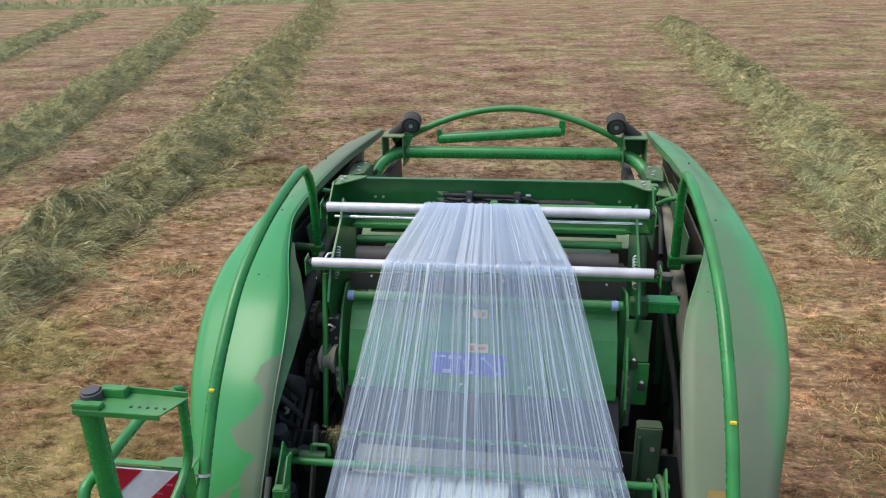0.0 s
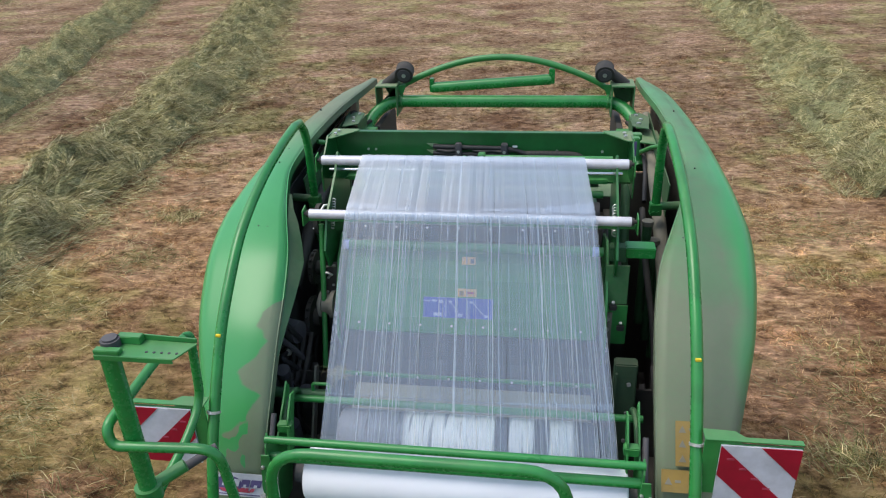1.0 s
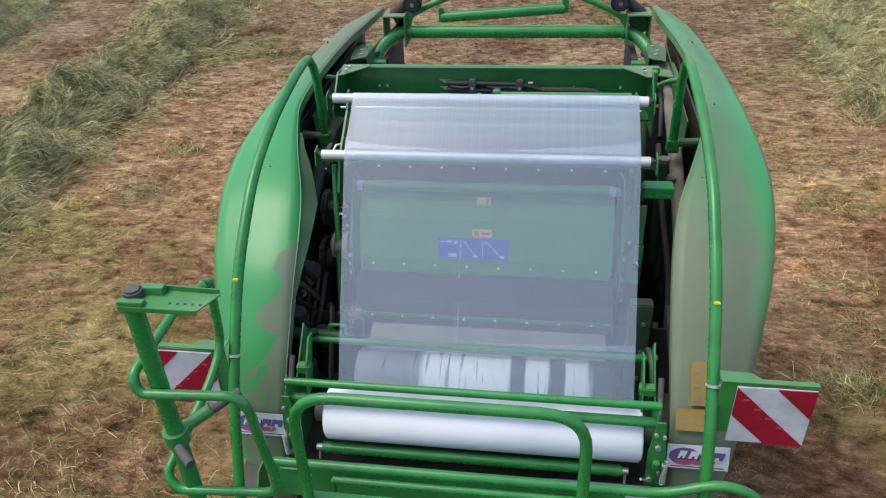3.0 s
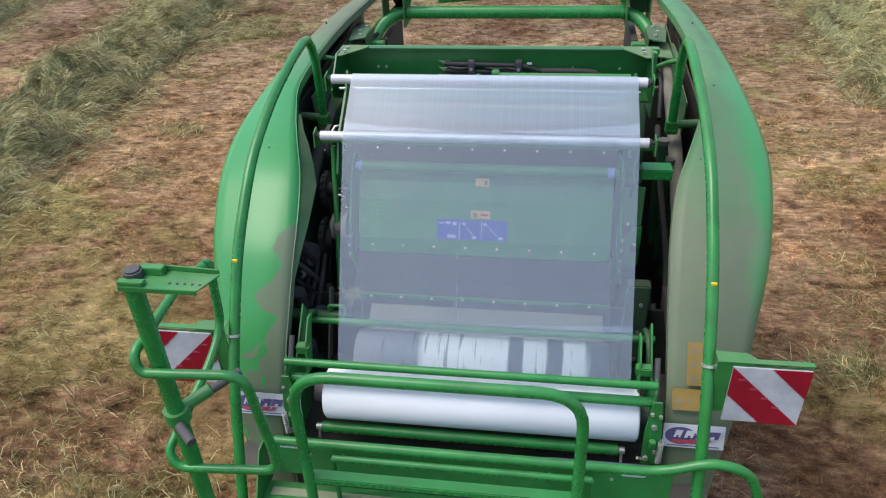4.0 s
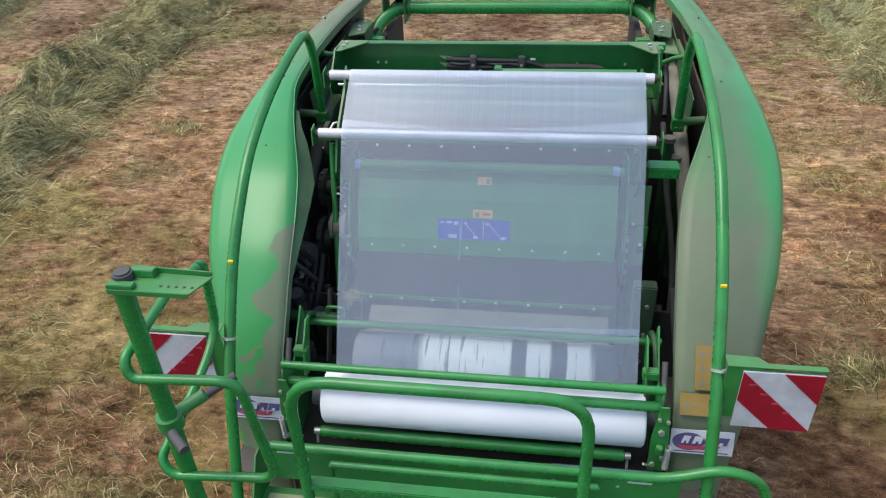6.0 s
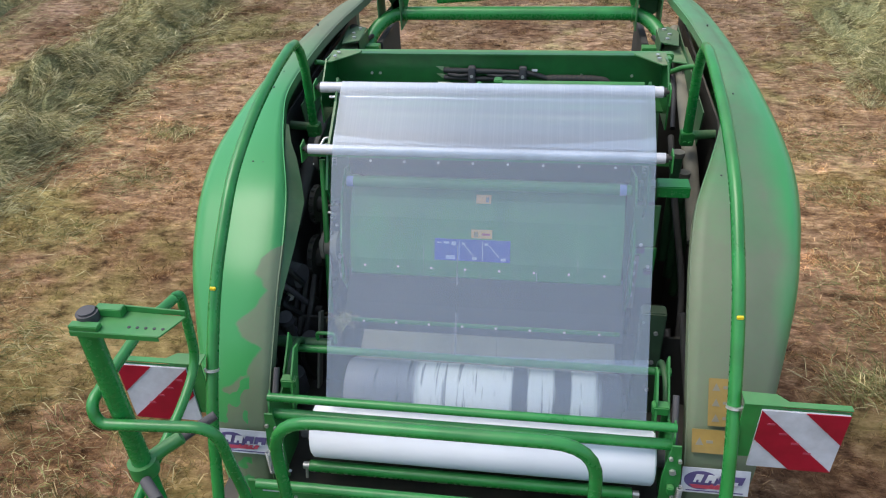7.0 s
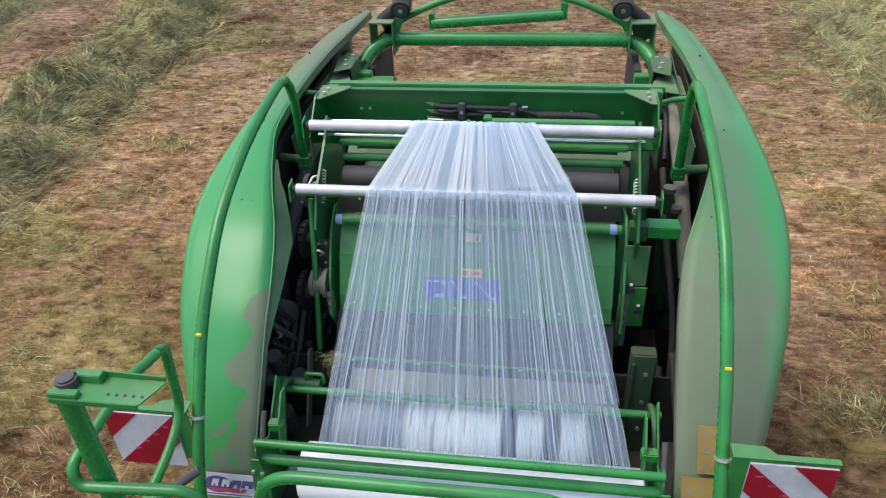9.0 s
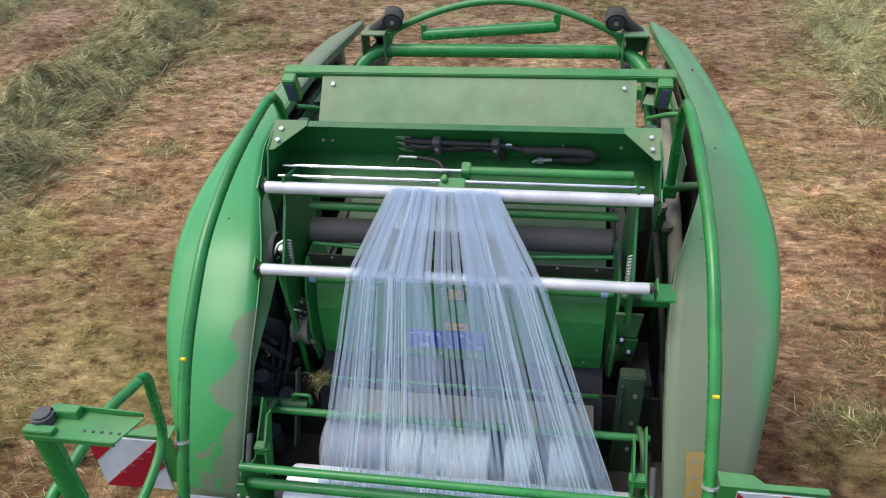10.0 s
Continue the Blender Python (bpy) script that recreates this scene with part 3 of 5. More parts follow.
def fender(side, material, label):
    rows = smooth_rows(PROFILE)
    g = Geo()
    n = len(rows)
    verts, lip = [], []
    for i, r in enumerate(rows):
        y, z, xi, xo = r
        xi, xo = (xi + 0.015, xo + 0.062) if side > 0 else (xi - 0.02, xo + 0.035)
        t = rows[min(i + 1, n - 1)] - rows[max(i - 1, 0)]
        nrm = Vector((0, t[1], -t[0])).normalized()
        if nrm.z < 0 and nrm.y > 0:
            nrm = -nrm
        if nrm.z < -0.01:
            nrm = -nrm
        inward = -nrm
        roll = 0.085
        flat = 7
        line = [(xi + (xo - roll - xi) * k / flat, -0.006 * math.sin(math.pi * k / flat) + 0.022 * (k / flat) ** 3) for k in range(flat + 1)]
        line += [(xo - roll + roll * math.sin(math.pi / 2 * k / 7), 0.022 + 0.10 * (1 - math.cos(math.pi / 2 * k / 7))) for k in range(1, 8)]
        line += [(xo + 0.008, 0.22), (xo + 0.006, 0.32), (xo - 0.02, 0.46), (xo - 0.06, 0.60), (xo - 0.07, 0.60)]
        lip += [Vector((side * xi, y, z)) + inward * d for d in (0.0, 0.045)]
        across = len(line)
        verts += [Vector((side * x, y, z)) + inward * d for x, d in line]
    faces = [(i * across + k, i * across + k + 1, (i + 1) * across + k + 1, (i + 1) * across + k) for i in range(n - 1) for k in range(across - 1)]
    if side > 0:
        faces = [q[::-1] for q in faces]
    g.add(verts, faces, True)
    g.add(lip, [(2 * i, 2 * i + 1, 2 * i + 3, 2 * i + 2) if side < 0 else (2 * i + 2, 2 * i + 3, 2 * i + 1, 2 * i) for i in range(n - 1)], False)
    ob = part("side_cover", g, material, baler, label)
    sol = ob.modifiers.new("solid", "SOLIDIFY")
    sol.thickness, sol.offset = 0.005, -1
    # bolt holes, their dark depth drawn as small black discs
    for y, z, x in ((1.38, 2.625, 1.085), (1.56, 2.637, 1.09), (2.2, 2.682, 1.09), (0.80, 2.515, 0.955), (0.80, 2.517, 1.0)):
        part("plug", Geo().tube([(side * x, y, z - 0.01), (side * x, y - 0.0005, z + 0.002)], 0.0045, 8), "black", ob)
    return ob


RAIL = [(1.40, 2.42), (1.395, 2.72), (1.30, 2.885), (1.07, 2.85), (0.76, 2.785), (0.46, 2.67), (0.27, 2.53), (0.10, 2.36), (-0.06, 2.12), (-0.16, 1.93), (-0.25, 1.68), (-0.36, 1.36), (-0.42, 1.12)]


def rail(side):
    pts = [(side * 0.918, y, z) for y, z in RAIL]
    mid = smooth_rows([(p[0], p[1], p[2]) for p in pts[3:]], 4)
    ob = part("guard_rail", Geo().tube(pts[:2] + [(side * 0.918, 1.36, 2.81), (side * 0.918, 1.31, 2.862), (side * 0.918, 1.23, 2.87)] + mid, 0.0225, 14), "green_clean", baler)
    part("tape_mark", Geo().box(side * 0.918 - 0.011, side * 0.918 + 0.011, 0.0765, 0.088, 2.366, 2.378, 0.002), "yellowtape", ob)
    part("rail_foot", Geo().box(side * 0.918 - 0.03, side * 0.918 + 0.03, 1.37, 1.43, 2.36, 2.425).bolt((side * 0.93, 1.37, 2.38), (0, -1, 0)).bolt((side * 0.905, 1.37, 2.38), (0, -1, 0)), "green", ob)
    part("stay", Geo().tube([(side * 0.93, 1.41, 2.40), (side * 1.06, 1.43, 2.40)], 0.022), "green_dusty", ob)
    part("clamp", Geo().tube([(side * 0.918, -0.072, 2.11), (side * 0.918, -0.068, 2.118)], 0.028, 14), "zinc", ob)
    return ob


def warning_panel(side):
    """A striped marker board on a folded green bracket."""
    x = lambda d: side * (0.935 + d)
    y = -0.105
    br = part("marker_bracket", Geo().plate([(x(0), 2.17), (x(0.10), 2.17), (x(0.13), 2.155), (x(0.33), 2.155), (x(0.33), 2.14), (x(0.09), 2.14), (x(0.075), 1.92), (x(0.0), 1.92)], "y", y, y + 0.006, 0)
              .plate([(x(0), y - 0.004), (x(0), y + 0.055), (x(0.11), y + 0.05), (x(0.14), y + 0.02), (x(0.33), y + 0.02), (x(0.33), y - 0.004)], "z", 2.167, 2.172, 0.001), "green", baler)
    a, w, top = 0.055, 0.27, 2.152
    n = Geo().box(min(x(a), x(a + w)), max(x(a), x(a + w)), y - 0.008, y - 0.0005, top - 0.27, top, 0.001)
    board = part("marker_board", n, "white", br, "red and white striped reflective marker board")
    q = w
    # stripes run down towards the outside, each a tenth of a metre wide
    for lo, hi in ((0.5, 1.0), (1.5, 2.0)):
        poly = []
        sq = [(0, 0), (1, 0), (1, 1), (0, 1)]
        f = lambda p: p[0] + p[1]
        for i in range(4):
            p0, p1 = sq[i], sq[(i + 1) % 4]
            if lo <= f(p0) <= hi:
                poly.append(p0)
            cuts = [c for c in (lo, hi) if (f(p0) - c) * (f(p1) - c) < 0]
            cuts.sort(key=lambda c: abs(f(p0) - c))
            for c in cuts:
                t = (c - f(p0)) / (f(p1) - f(p0))
                poly.append((p0[0] + (p1[0] - p0[0]) * t, p0[1] + (p1[1] - p0[1]) * t))
        flat = [(x(a + u * q), top - 0.27 + v * 0.27) for u, v in poly]
        part("stripe", Geo().plate(flat, "y", y - 0.0115, y - 0.0085, 0), "red", board)
    for k in range(7):
        u = 0.14 + 0.085 * k
        c = (x(a + u * q), top - 0.27 * (0.06 + u * 0.92 + 0.02))
        if k % 2 == 0:
            part("small_print", Geo().box(c[0] - 0.012, c[0] + 0.012, y - 0.0135, y - 0.012, c[1] - 0.004, c[1] + 0.004, 0), "redprint", board)
    return br


def stickers(side):
    """Flat labels on the covers' rear faces, tilted with the sheet."""
    def tilt(geo, y0, z0, deg):
        r = Matrix.Rotation(radians(deg), 3, "X")
        o = Vector((0, y0, z0))
        geo.v = [tuple(o + r @ (Vector(p) - o)) for p in geo.v]
        return geo
    # maker's badge: oval, red swash and grey lines on white
    cx, y0, z0, deg = 0.918 if side > 0 else -0.872, -0.072, 1.735, -17
    b = part("badge", tilt(Geo().box(cx - 0.118, cx + 0.118, y0 - 0.003, y0, z0 - 0.052, z0 + 0.052, 0.001), y0, z0, deg), "white", baler, "white dealer badge with a purple oval and red swash")
    oval = [(cx - 0.05 + 0.06 * math.cos(a), z0 + 0.002 + 0.038 * math.sin(a)) for a in np.linspace(0, 2 * math.pi, 24, endpoint=False)]
    part("oval", tilt(Geo().plate(oval, "y", y0 - 0.0045, y0 - 0.003, 0), y0, z0, deg), "purple", b)
    part("swash", tilt(Geo().plate([(cx - 0.09, z0 - 0.016), (cx + 0.03, z0 - 0.016), (cx + 0.045, z0 - 0.030), (cx - 0.075, z0 - 0.030)], "y", y0 - 0.0065, y0 - 0.005, 0), y0, z0, deg), "redprint", b)
    # two rows of slanted blocks stand for the lettering
    for k, (w, lo, hi, mat) in enumerate(((0.026, -0.004, 0.028, "white"), (0.032, -0.004, 0.028, "white"), (0.036, -0.004, 0.028, "purple"), (0.046, -0.004, 0.028, "purple"), (0.010, -0.026, -0.010, "redprint"), (0.018, -0.026, -0.010, "redprint"), (0.014, -0.026, -0.010, "redprint"), (0.018, -0.026, -0.010, "redprint"))):
        xx = cx - 0.078 + (0.041 * k if k < 4 else 0.052 + 0.022 * (k - 4))
        shape = [(xx, z0 + lo), (xx + w, z0 + lo), (xx + w + 0.010, z0 + hi), (xx + 0.010, z0 + hi)]
        part("block", tilt(Geo().plate(shape, "y", y0 - 0.0085, y0 - 0.007, 0), y0, z0, deg), mat, b)
        if k < 4:
            notch = [(xx + w * 0.36, z0 + lo), (xx + w * 0.66, z0 + lo), (xx + w * 0.72, z0 + lo + 0.011), (xx + w * 0.44, z0 + lo + 0.011)]
            part("notch", tilt(Geo().plate(notch, "y", y0 - 0.0105, y0 - 0.009, 0), y0, z0, deg), "purple" if mat == "white" else "white", b)
    part("line", tilt(Geo().box(cx - 0.10, cx + 0.10, y0 - 0.0045, y0 - 0.003, z0 - 0.044, z0 - 0.040, 0), y0, z0, deg), "purple", b)
    if side < 0:
        return
    # weathered yellow hazard labels
    for x0, x1, y1, z1, hh in ((0.878, 0.972, 0.078, 1.982, 0.085), (0.826, 0.965, -0.006, 1.868, 0.042)):
        lab = part("hazard_label", tilt(Geo().box(x0, x1, y1 - 0.003, y1, z1 - hh, z1 + hh, 0), y1, z1, -38), "yellow", baler, "faded yellow hazard label")
        rows = 3 if hh > 0.06 else 1
        for k in range(rows):
            zc = z1 + (k - (rows - 1) / 2) * 0.055
            part("triangle", tilt(Geo().plate([(x0 + 0.012, zc - 0.014), (x0 + 0.040, zc - 0.014), (x0 + 0.026, zc + 0.013)], "y", y1 - 0.0045, y1 - 0.003, 0), y1, z1, -38), "pipe_dust", lab)
            part("mark", tilt(Geo().box(x0 + 0.050, x0 + 0.072, y1 - 0.0045, y1 - 0.003, zc - 0.006, zc + 0.004, 0), y1, z1, -38), "pipe_dust", lab)


def top_frame():
    """The bent cross tube, the bowed arch above it, guide pulleys and corner brackets."""
    bar = part("cross_tube", Geo().tube([(-0.90, 2.30, 2.28), (-0.88, 2.62, 2.50), (-0.76, 2.74, 2.585), (0.80, 2.74, 2.585), (0.92, 2.62, 2.50), (0.94, 2.30, 2.28)], 0.042, 18, 0.14), "green_clean", baler)
    arch = [(-0.70 + 1.44 * k / 24, 2.80, 2.66 + 0.215 * math.sin(math.pi * k / 24) ** 0.85) for k in range(25)]
    part("arch", Geo().tube(arch, 0.021, 12), "green", baler)
    arm = part("spring_arm", Geo().tube([(-0.46, 2.79, 2.668), (0.36, 2.79, 2.725)], 0.036, 16).box(0.345, 0.385, 2.765, 2.815, 2.70, 2.80).box(-0.475, -0.445, 2.765, 2.815, 2.64, 2.735), "green_clean", baler)
    for s in (-1, 1):
        cx = 0.035 + s * 0.675
        wheel = part("guide_pulley", Geo().tube([(cx, 2.70, 2.775), (cx, 2.712, 2.78), (cx, 2.7121, 2.78), (cx, 2.76, 2.80), (cx, 2.7601, 2.80), (cx, 2.772, 2.805)], 0.062, 28), "rubber", baler, "black plastic guide pulley")
        part("hub", Geo().tube([(cx, 2.688, 2.772), (cx, 2.70, 2.776)], 0.014, 12), "zinc", wheel)
        part("face", Geo().tube([(cx, 2.694, 2.773), (cx, 2.699, 2.775)], 0.045, 24), "grip", wheel)
        part("pulley_fork", Geo().tube([(cx + s * 0.02, 2.76, 2.79), (cx + s * 0.15, 2.78, 2.69)], 0.036, 8), "rubber", baler)
        bx = 0.035 + s * 0.80
        br = part("corner_bracket", Geo().box(bx - 0.075, bx + 0.075, 2.66, 2.86, 2.70, 2.71, 0.002).box(bx - 0.075, bx - 0.067, 2.66, 2.86, 2.50, 2.70, 0.002)
                  .box(bx + 0.067, bx + 0.075, 2.66, 2.86, 2.50, 2.70, 0.002).plate([(bx - 0.07, 2.70), (bx + 0.07, 2.70), (bx + s * 0.07, 2.56), (bx - s * 0.02, 2.52)], "y", 2.85, 2.856, 0), "green_dusty", baler)
        for dx in (-0.03, 0.03):
            part("slot", Geo().box(bx + dx - 0.018, bx + dx + 0.018, 2.74, 2.765, 2.7095, 2.7115, 0), "black", br)
        part("tube_clamp", Geo().tube([(bx - s * 0.09, 2.74, 2.585), (bx - s * 0.10, 2.74, 2.585)], 0.052, 16).plate([(bx - s * 0.09, 2.60), (bx - s * 0.13, 2.70), (bx - s * 0.07, 2.70)], "y", 2.735, 2.745, 0), "green", baler)
        # folded struts that carry the side cover
        part("cover_strut", Geo().box(min(s * 0.78, s * 1.0), max(s * 0.78, s * 1.0), 2.35, 2.42, 2.44, 2.50), "green", baler)
        part("cover_strut", Geo().plate([(s * 0.84, 2.10), (s * 1.02, 2.02), (s * 1.02, 2.30), (s * 0.90, 2.34)], "z", 2.52, 2.526, 0), "green_dusty", baler)
        part("cover_strut", Geo().plate([(1.55, 2.05), (2.5, 2.45), (2.5, 2.58), (1.45, 2.50)], "x", s * 0.99, s * 0.985, 0), "shaded_green", baler)
        plate = part("shoulder_plate", Geo().plate([(s * 0.86, 2.22), (s * 0.95, 2.16), (s * 0.98, 2.40), (s * 0.93, 2.50), (s * 0.87, 2.46)], "z", 2.575, 2.581, 0.001).plate([(2.22, 2.575), (2.46, 2.575), (2.42, 2.44), (2.26, 2.40)], "x", s * 0.86, s * 0.866, 0.001), "shaded_green", baler, "green shoulder plate, darkened for shade")
        for dx, dy in ((0.90, 2.26), (0.92, 2.34), (0.90, 2.43)):
            part("bolt", Geo().bolt((s * dx, dy, 2.581), (0, 0, 1), 0.012, 0.009), "zinc", plate)
        part("cover_stay", Geo().tube([(s * 0.88, 2.10, 2.44), (s * 0.94, 1.88, 2.56), (s * 1.00, 1.80, 2.60)], 0.014, 10), "green", baler)
        part("shoulder_hose", Geo().tube([(s * 0.86, 2.55, 2.50), (s * 0.90, 2.30, 2.52), (s * 0.93, 2.0, 2.42), (s * 0.90, 1.7, 2.30)], 0.014, 8, 0.1), "hose", baler)
        part("lift_cylinder", Geo().tube([(s * 0.99, 2.62, 2.52), (s * 0.97, 1.95, 2.40), (s * 0.955, 1.40, 2.26), (s * 0.95, 1.0, 2.06)], 0.036, 14), "pipe_dust" if s > 0 else "dark", baler)
        part("splash_flap", Geo().box(min(s * 0.80, s * 0.84), max(s * 0.80, s * 0.84), 2.55, 3.1, 1.85, 2.46), "rubber", baler)
    part("gear_guard", Geo().tube([(-0.86, 2.36, 2.37), (-0.64, 2.36, 2.37)], 0.105, 20), "green", baler)
    return bar


def body():
    """The bale chamber and dark running gear seen in the gaps."""
    part("chamber_body", Geo().plate([(0.98, 0.75), (2.95, 0.75), (2.95, 2.10), (2.2, 2.26), (1.5, 2.30), (1.02, 2.05)], "x", -0.64, 0.64), "shaded_green", baler)
    # added near-black sheets: they hide the ground and stand for shade in the gaps
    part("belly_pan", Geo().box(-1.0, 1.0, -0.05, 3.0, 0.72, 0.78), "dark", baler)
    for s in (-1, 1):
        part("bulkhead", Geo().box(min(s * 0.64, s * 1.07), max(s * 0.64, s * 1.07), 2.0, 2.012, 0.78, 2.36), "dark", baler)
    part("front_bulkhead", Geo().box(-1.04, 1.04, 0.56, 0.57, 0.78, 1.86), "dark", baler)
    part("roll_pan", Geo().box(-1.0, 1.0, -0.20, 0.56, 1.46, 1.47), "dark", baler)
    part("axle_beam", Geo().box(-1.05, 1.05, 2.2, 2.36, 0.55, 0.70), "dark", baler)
    for s in (-1, 1):
        xin = 0.785 if s < 0 else 0.82
        if s < 0:
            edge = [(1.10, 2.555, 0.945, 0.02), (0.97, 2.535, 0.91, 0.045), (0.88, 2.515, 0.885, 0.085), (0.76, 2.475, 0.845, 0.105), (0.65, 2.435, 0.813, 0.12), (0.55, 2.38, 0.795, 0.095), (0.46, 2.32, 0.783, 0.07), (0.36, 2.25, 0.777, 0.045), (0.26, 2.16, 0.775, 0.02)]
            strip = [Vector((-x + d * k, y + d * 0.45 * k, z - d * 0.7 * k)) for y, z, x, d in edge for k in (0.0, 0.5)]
            ret = part("cover_return", Geo().add(strip, [(2 * i, 2 * i + 1, 2 * i + 3, 2 * i + 2) for i in range(len(edge) - 1)]), "shaded_green", baler, "folded green inner return of the cover, darkened for shade")
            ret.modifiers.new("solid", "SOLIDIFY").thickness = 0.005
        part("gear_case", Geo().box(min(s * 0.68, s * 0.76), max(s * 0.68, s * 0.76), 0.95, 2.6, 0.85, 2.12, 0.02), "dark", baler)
        # added near-black panel, standing for the shade inside the cover
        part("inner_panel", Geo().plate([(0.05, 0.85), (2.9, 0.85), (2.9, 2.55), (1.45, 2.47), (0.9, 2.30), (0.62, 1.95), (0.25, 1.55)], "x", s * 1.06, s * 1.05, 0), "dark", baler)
        wheel = part("wheel", Geo().tube([(s * 0.86, 2.28, 0.50), (s * 1.18, 2.28, 0.50)], 0.50, 40), "rubber", baler)
        part("rim", Geo().tube([(s * 1.10, 2.28, 0.50), (s * 1.20, 2.28, 0.50)], 0.27, 32), "green", wheel)
    # drive side: sprockets, chain, hoses and a lubrication block
    for y, z, r in ((0.98, 2.20, 0.085), (0.86, 1.98, 0.10), (0.72, 1.76, 0.06), (1.05, 1.55, 0.13)):
        sp = part("sprocket", Geo().tube([(-0.80, y, z), (-0.825, y, z)], r, 28).tube([(-0.77, y, z), (-0.84, y, z)], r * 0.45, 16), "dark", baler)
        for k in range(14):
            a = 2 * math.pi * k / 14
            part("tooth", Geo().box(-0.82, -0.805, y + r * math.cos(a) - 0.008, y + r * math.cos(a) + 0.008, z + r * math.sin(a) - 0.008, z + r * math.sin(a) + 0.008, 0.002), "dark", sp)
    chain = part("drive_chain", Geo().tube([(-0.812, 1.06, 2.25), (-0.812, 0.94, 1.93), (-0.812, 0.78, 1.74), (-0.812, 1.0, 1.44), (-0.812, 1.18, 1.5)], 0.012, 6), "dark", baler)
    block = part("valve_block", Geo().box(-0.95, -0.86, 0.68, 0.80, 1.92, 2.16, 0.01), "rubber", baler)
    for k in range(5):
        part("valve_coil", Geo().tube([(-0.905, 0.67, 1.945 + 0.045 * k), (-0.905, 0.61, 1.935 + 0.045 * k)], 0.019, 12), "rubber", block)
    for k in range(6):
        x = -0.97 + 0.036 * k
        part("hose", Geo().tube([(x, 0.75, 1.95), (x + 0.02, 0.55, 1.86), (x + 0.05 * math.sin(k), 0.50, 1.64), (x + 0.03, 0.62, 1.30)], 0.013, 8, 0.1), "rubber", baler)
    part("filter_bowl", Geo().tube([(-0.865, 0.50, 1.72), (-0.865, 0.47, 1.86)], 0.048, 18), "grip", baler)
    part("filter_bowl", Geo().tube([(-0.80, 0.38, 1.58), (-0.80, 0.36, 1.70)], 0.04, 18), "grip", baler)
    part("drive_motor", Geo().rod((-0.80, 0.62, 2.04), (-0.92, 0.66, 2.04), 0.055, 20).box(-0.95, -0.90, 0.60, 0.72, 1.98, 2.10, 0.01), "grip", baler, "grey hydraulic motor")
    for k in range(4):
        z = 2.16 - 0.11 * k
        part("hose_elbow", Geo().tube([(-0.93 + 0.03 * k, 0.60, z), (-0.87, 0.55 - 0.02 * k, z + 0.02), (-0.82, 0.56, z - 0.06), (-0.80, 0.62, z - 0.16)], 0.014, 8, 0.05), "grip" if k % 2 else "hose", baler)
        part("hose_nut", Geo().tube([(-0.93 + 0.03 * k, 0.60, z), (-0.915 + 0.03 * k, 0.588, z + 0.004)], 0.02, 6), "zinc", baler)
    for x, y, z in ((-0.84, 0.46, 1.93), (-0.92, 0.40, 1.80), (-0.76, 0.50, 1.79)):
        cap = part("reservoir_cap", Geo().rod((x, y, z - 0.02), (x, y - 0.01, z + 0.012), 0.034, 18), "grip", baler)
        part("cap_neck", Geo().rod((x, y, z - 0.09), (x, y, z - 0.02), 0.026, 14), "dark", cap)
    part("grease_line", Geo().tube([(-0.98, 0.72, 2.24), (-0.90, 0.60, 2.22), (-0.86, 0.52, 2.05), (-0.90, 0.44, 1.9), (-0.97, 0.40, 1.7)], 0.007, 6, 0.06), "pipe_dust", baler)
    part("gear_strap", Geo().plate([(0.35, 1.62), (0.52, 1.92), (0.56, 1.90), (0.40, 1.60)], "x", -0.71, -0.70, 0), "pipe_dust", baler)
    part("side_column", Geo().box(0.675, 0.775, 0.49, 0.552, 1.47, 2.04, 0.006).box(0.68, 0.69, 0.476, 0.49, 1.50, 2.0, 0.002), "grime", baler, "grimy green column beside the chamber")
    for z in (1.62, 1.78, 1.94):
        part("bolt", Geo().bolt((0.74, 0.49, z), (0, -1, 0), 0.010, 0.008), "zinc", baler)
    # linkage side: capped posts and steel struts
    for x, y, z in ((0.872, 1.30, 2.355), (0.913, 1.30, 2.25), (0.957, 1.30, 2.132)):
        post = part("post", Geo().tube([(x, y, z - 0.6), (x, y, z - 0.01)], 0.024, 14), "shaded_green", baler)
        part("cap", Geo().tube([(x, y, z - 0.012), (x, y, z + 0.012)], 0.030, 16), "pipe_dust", post)
    for a, b in (((0.86, 0.62, 1.95), (0.93, 0.30, 1.42)), ((0.90, 0.66, 2.0), (0.95, 0.42, 1.55)), ((0.84, 0.75, 1.75), (0.86, 0.4, 1.3))):
        part("steel_strut", Geo().tube([a, b], 0.016, 8), "belt", baler)
    part("hose", Geo().tube([(0.88, 1.6, 2.3), (0.86, 1.2, 2.2), (0.90, 0.85, 1.9), (0.88, 0.6, 1.5)], 0.016, 8, 0.15), "rubber", baler)


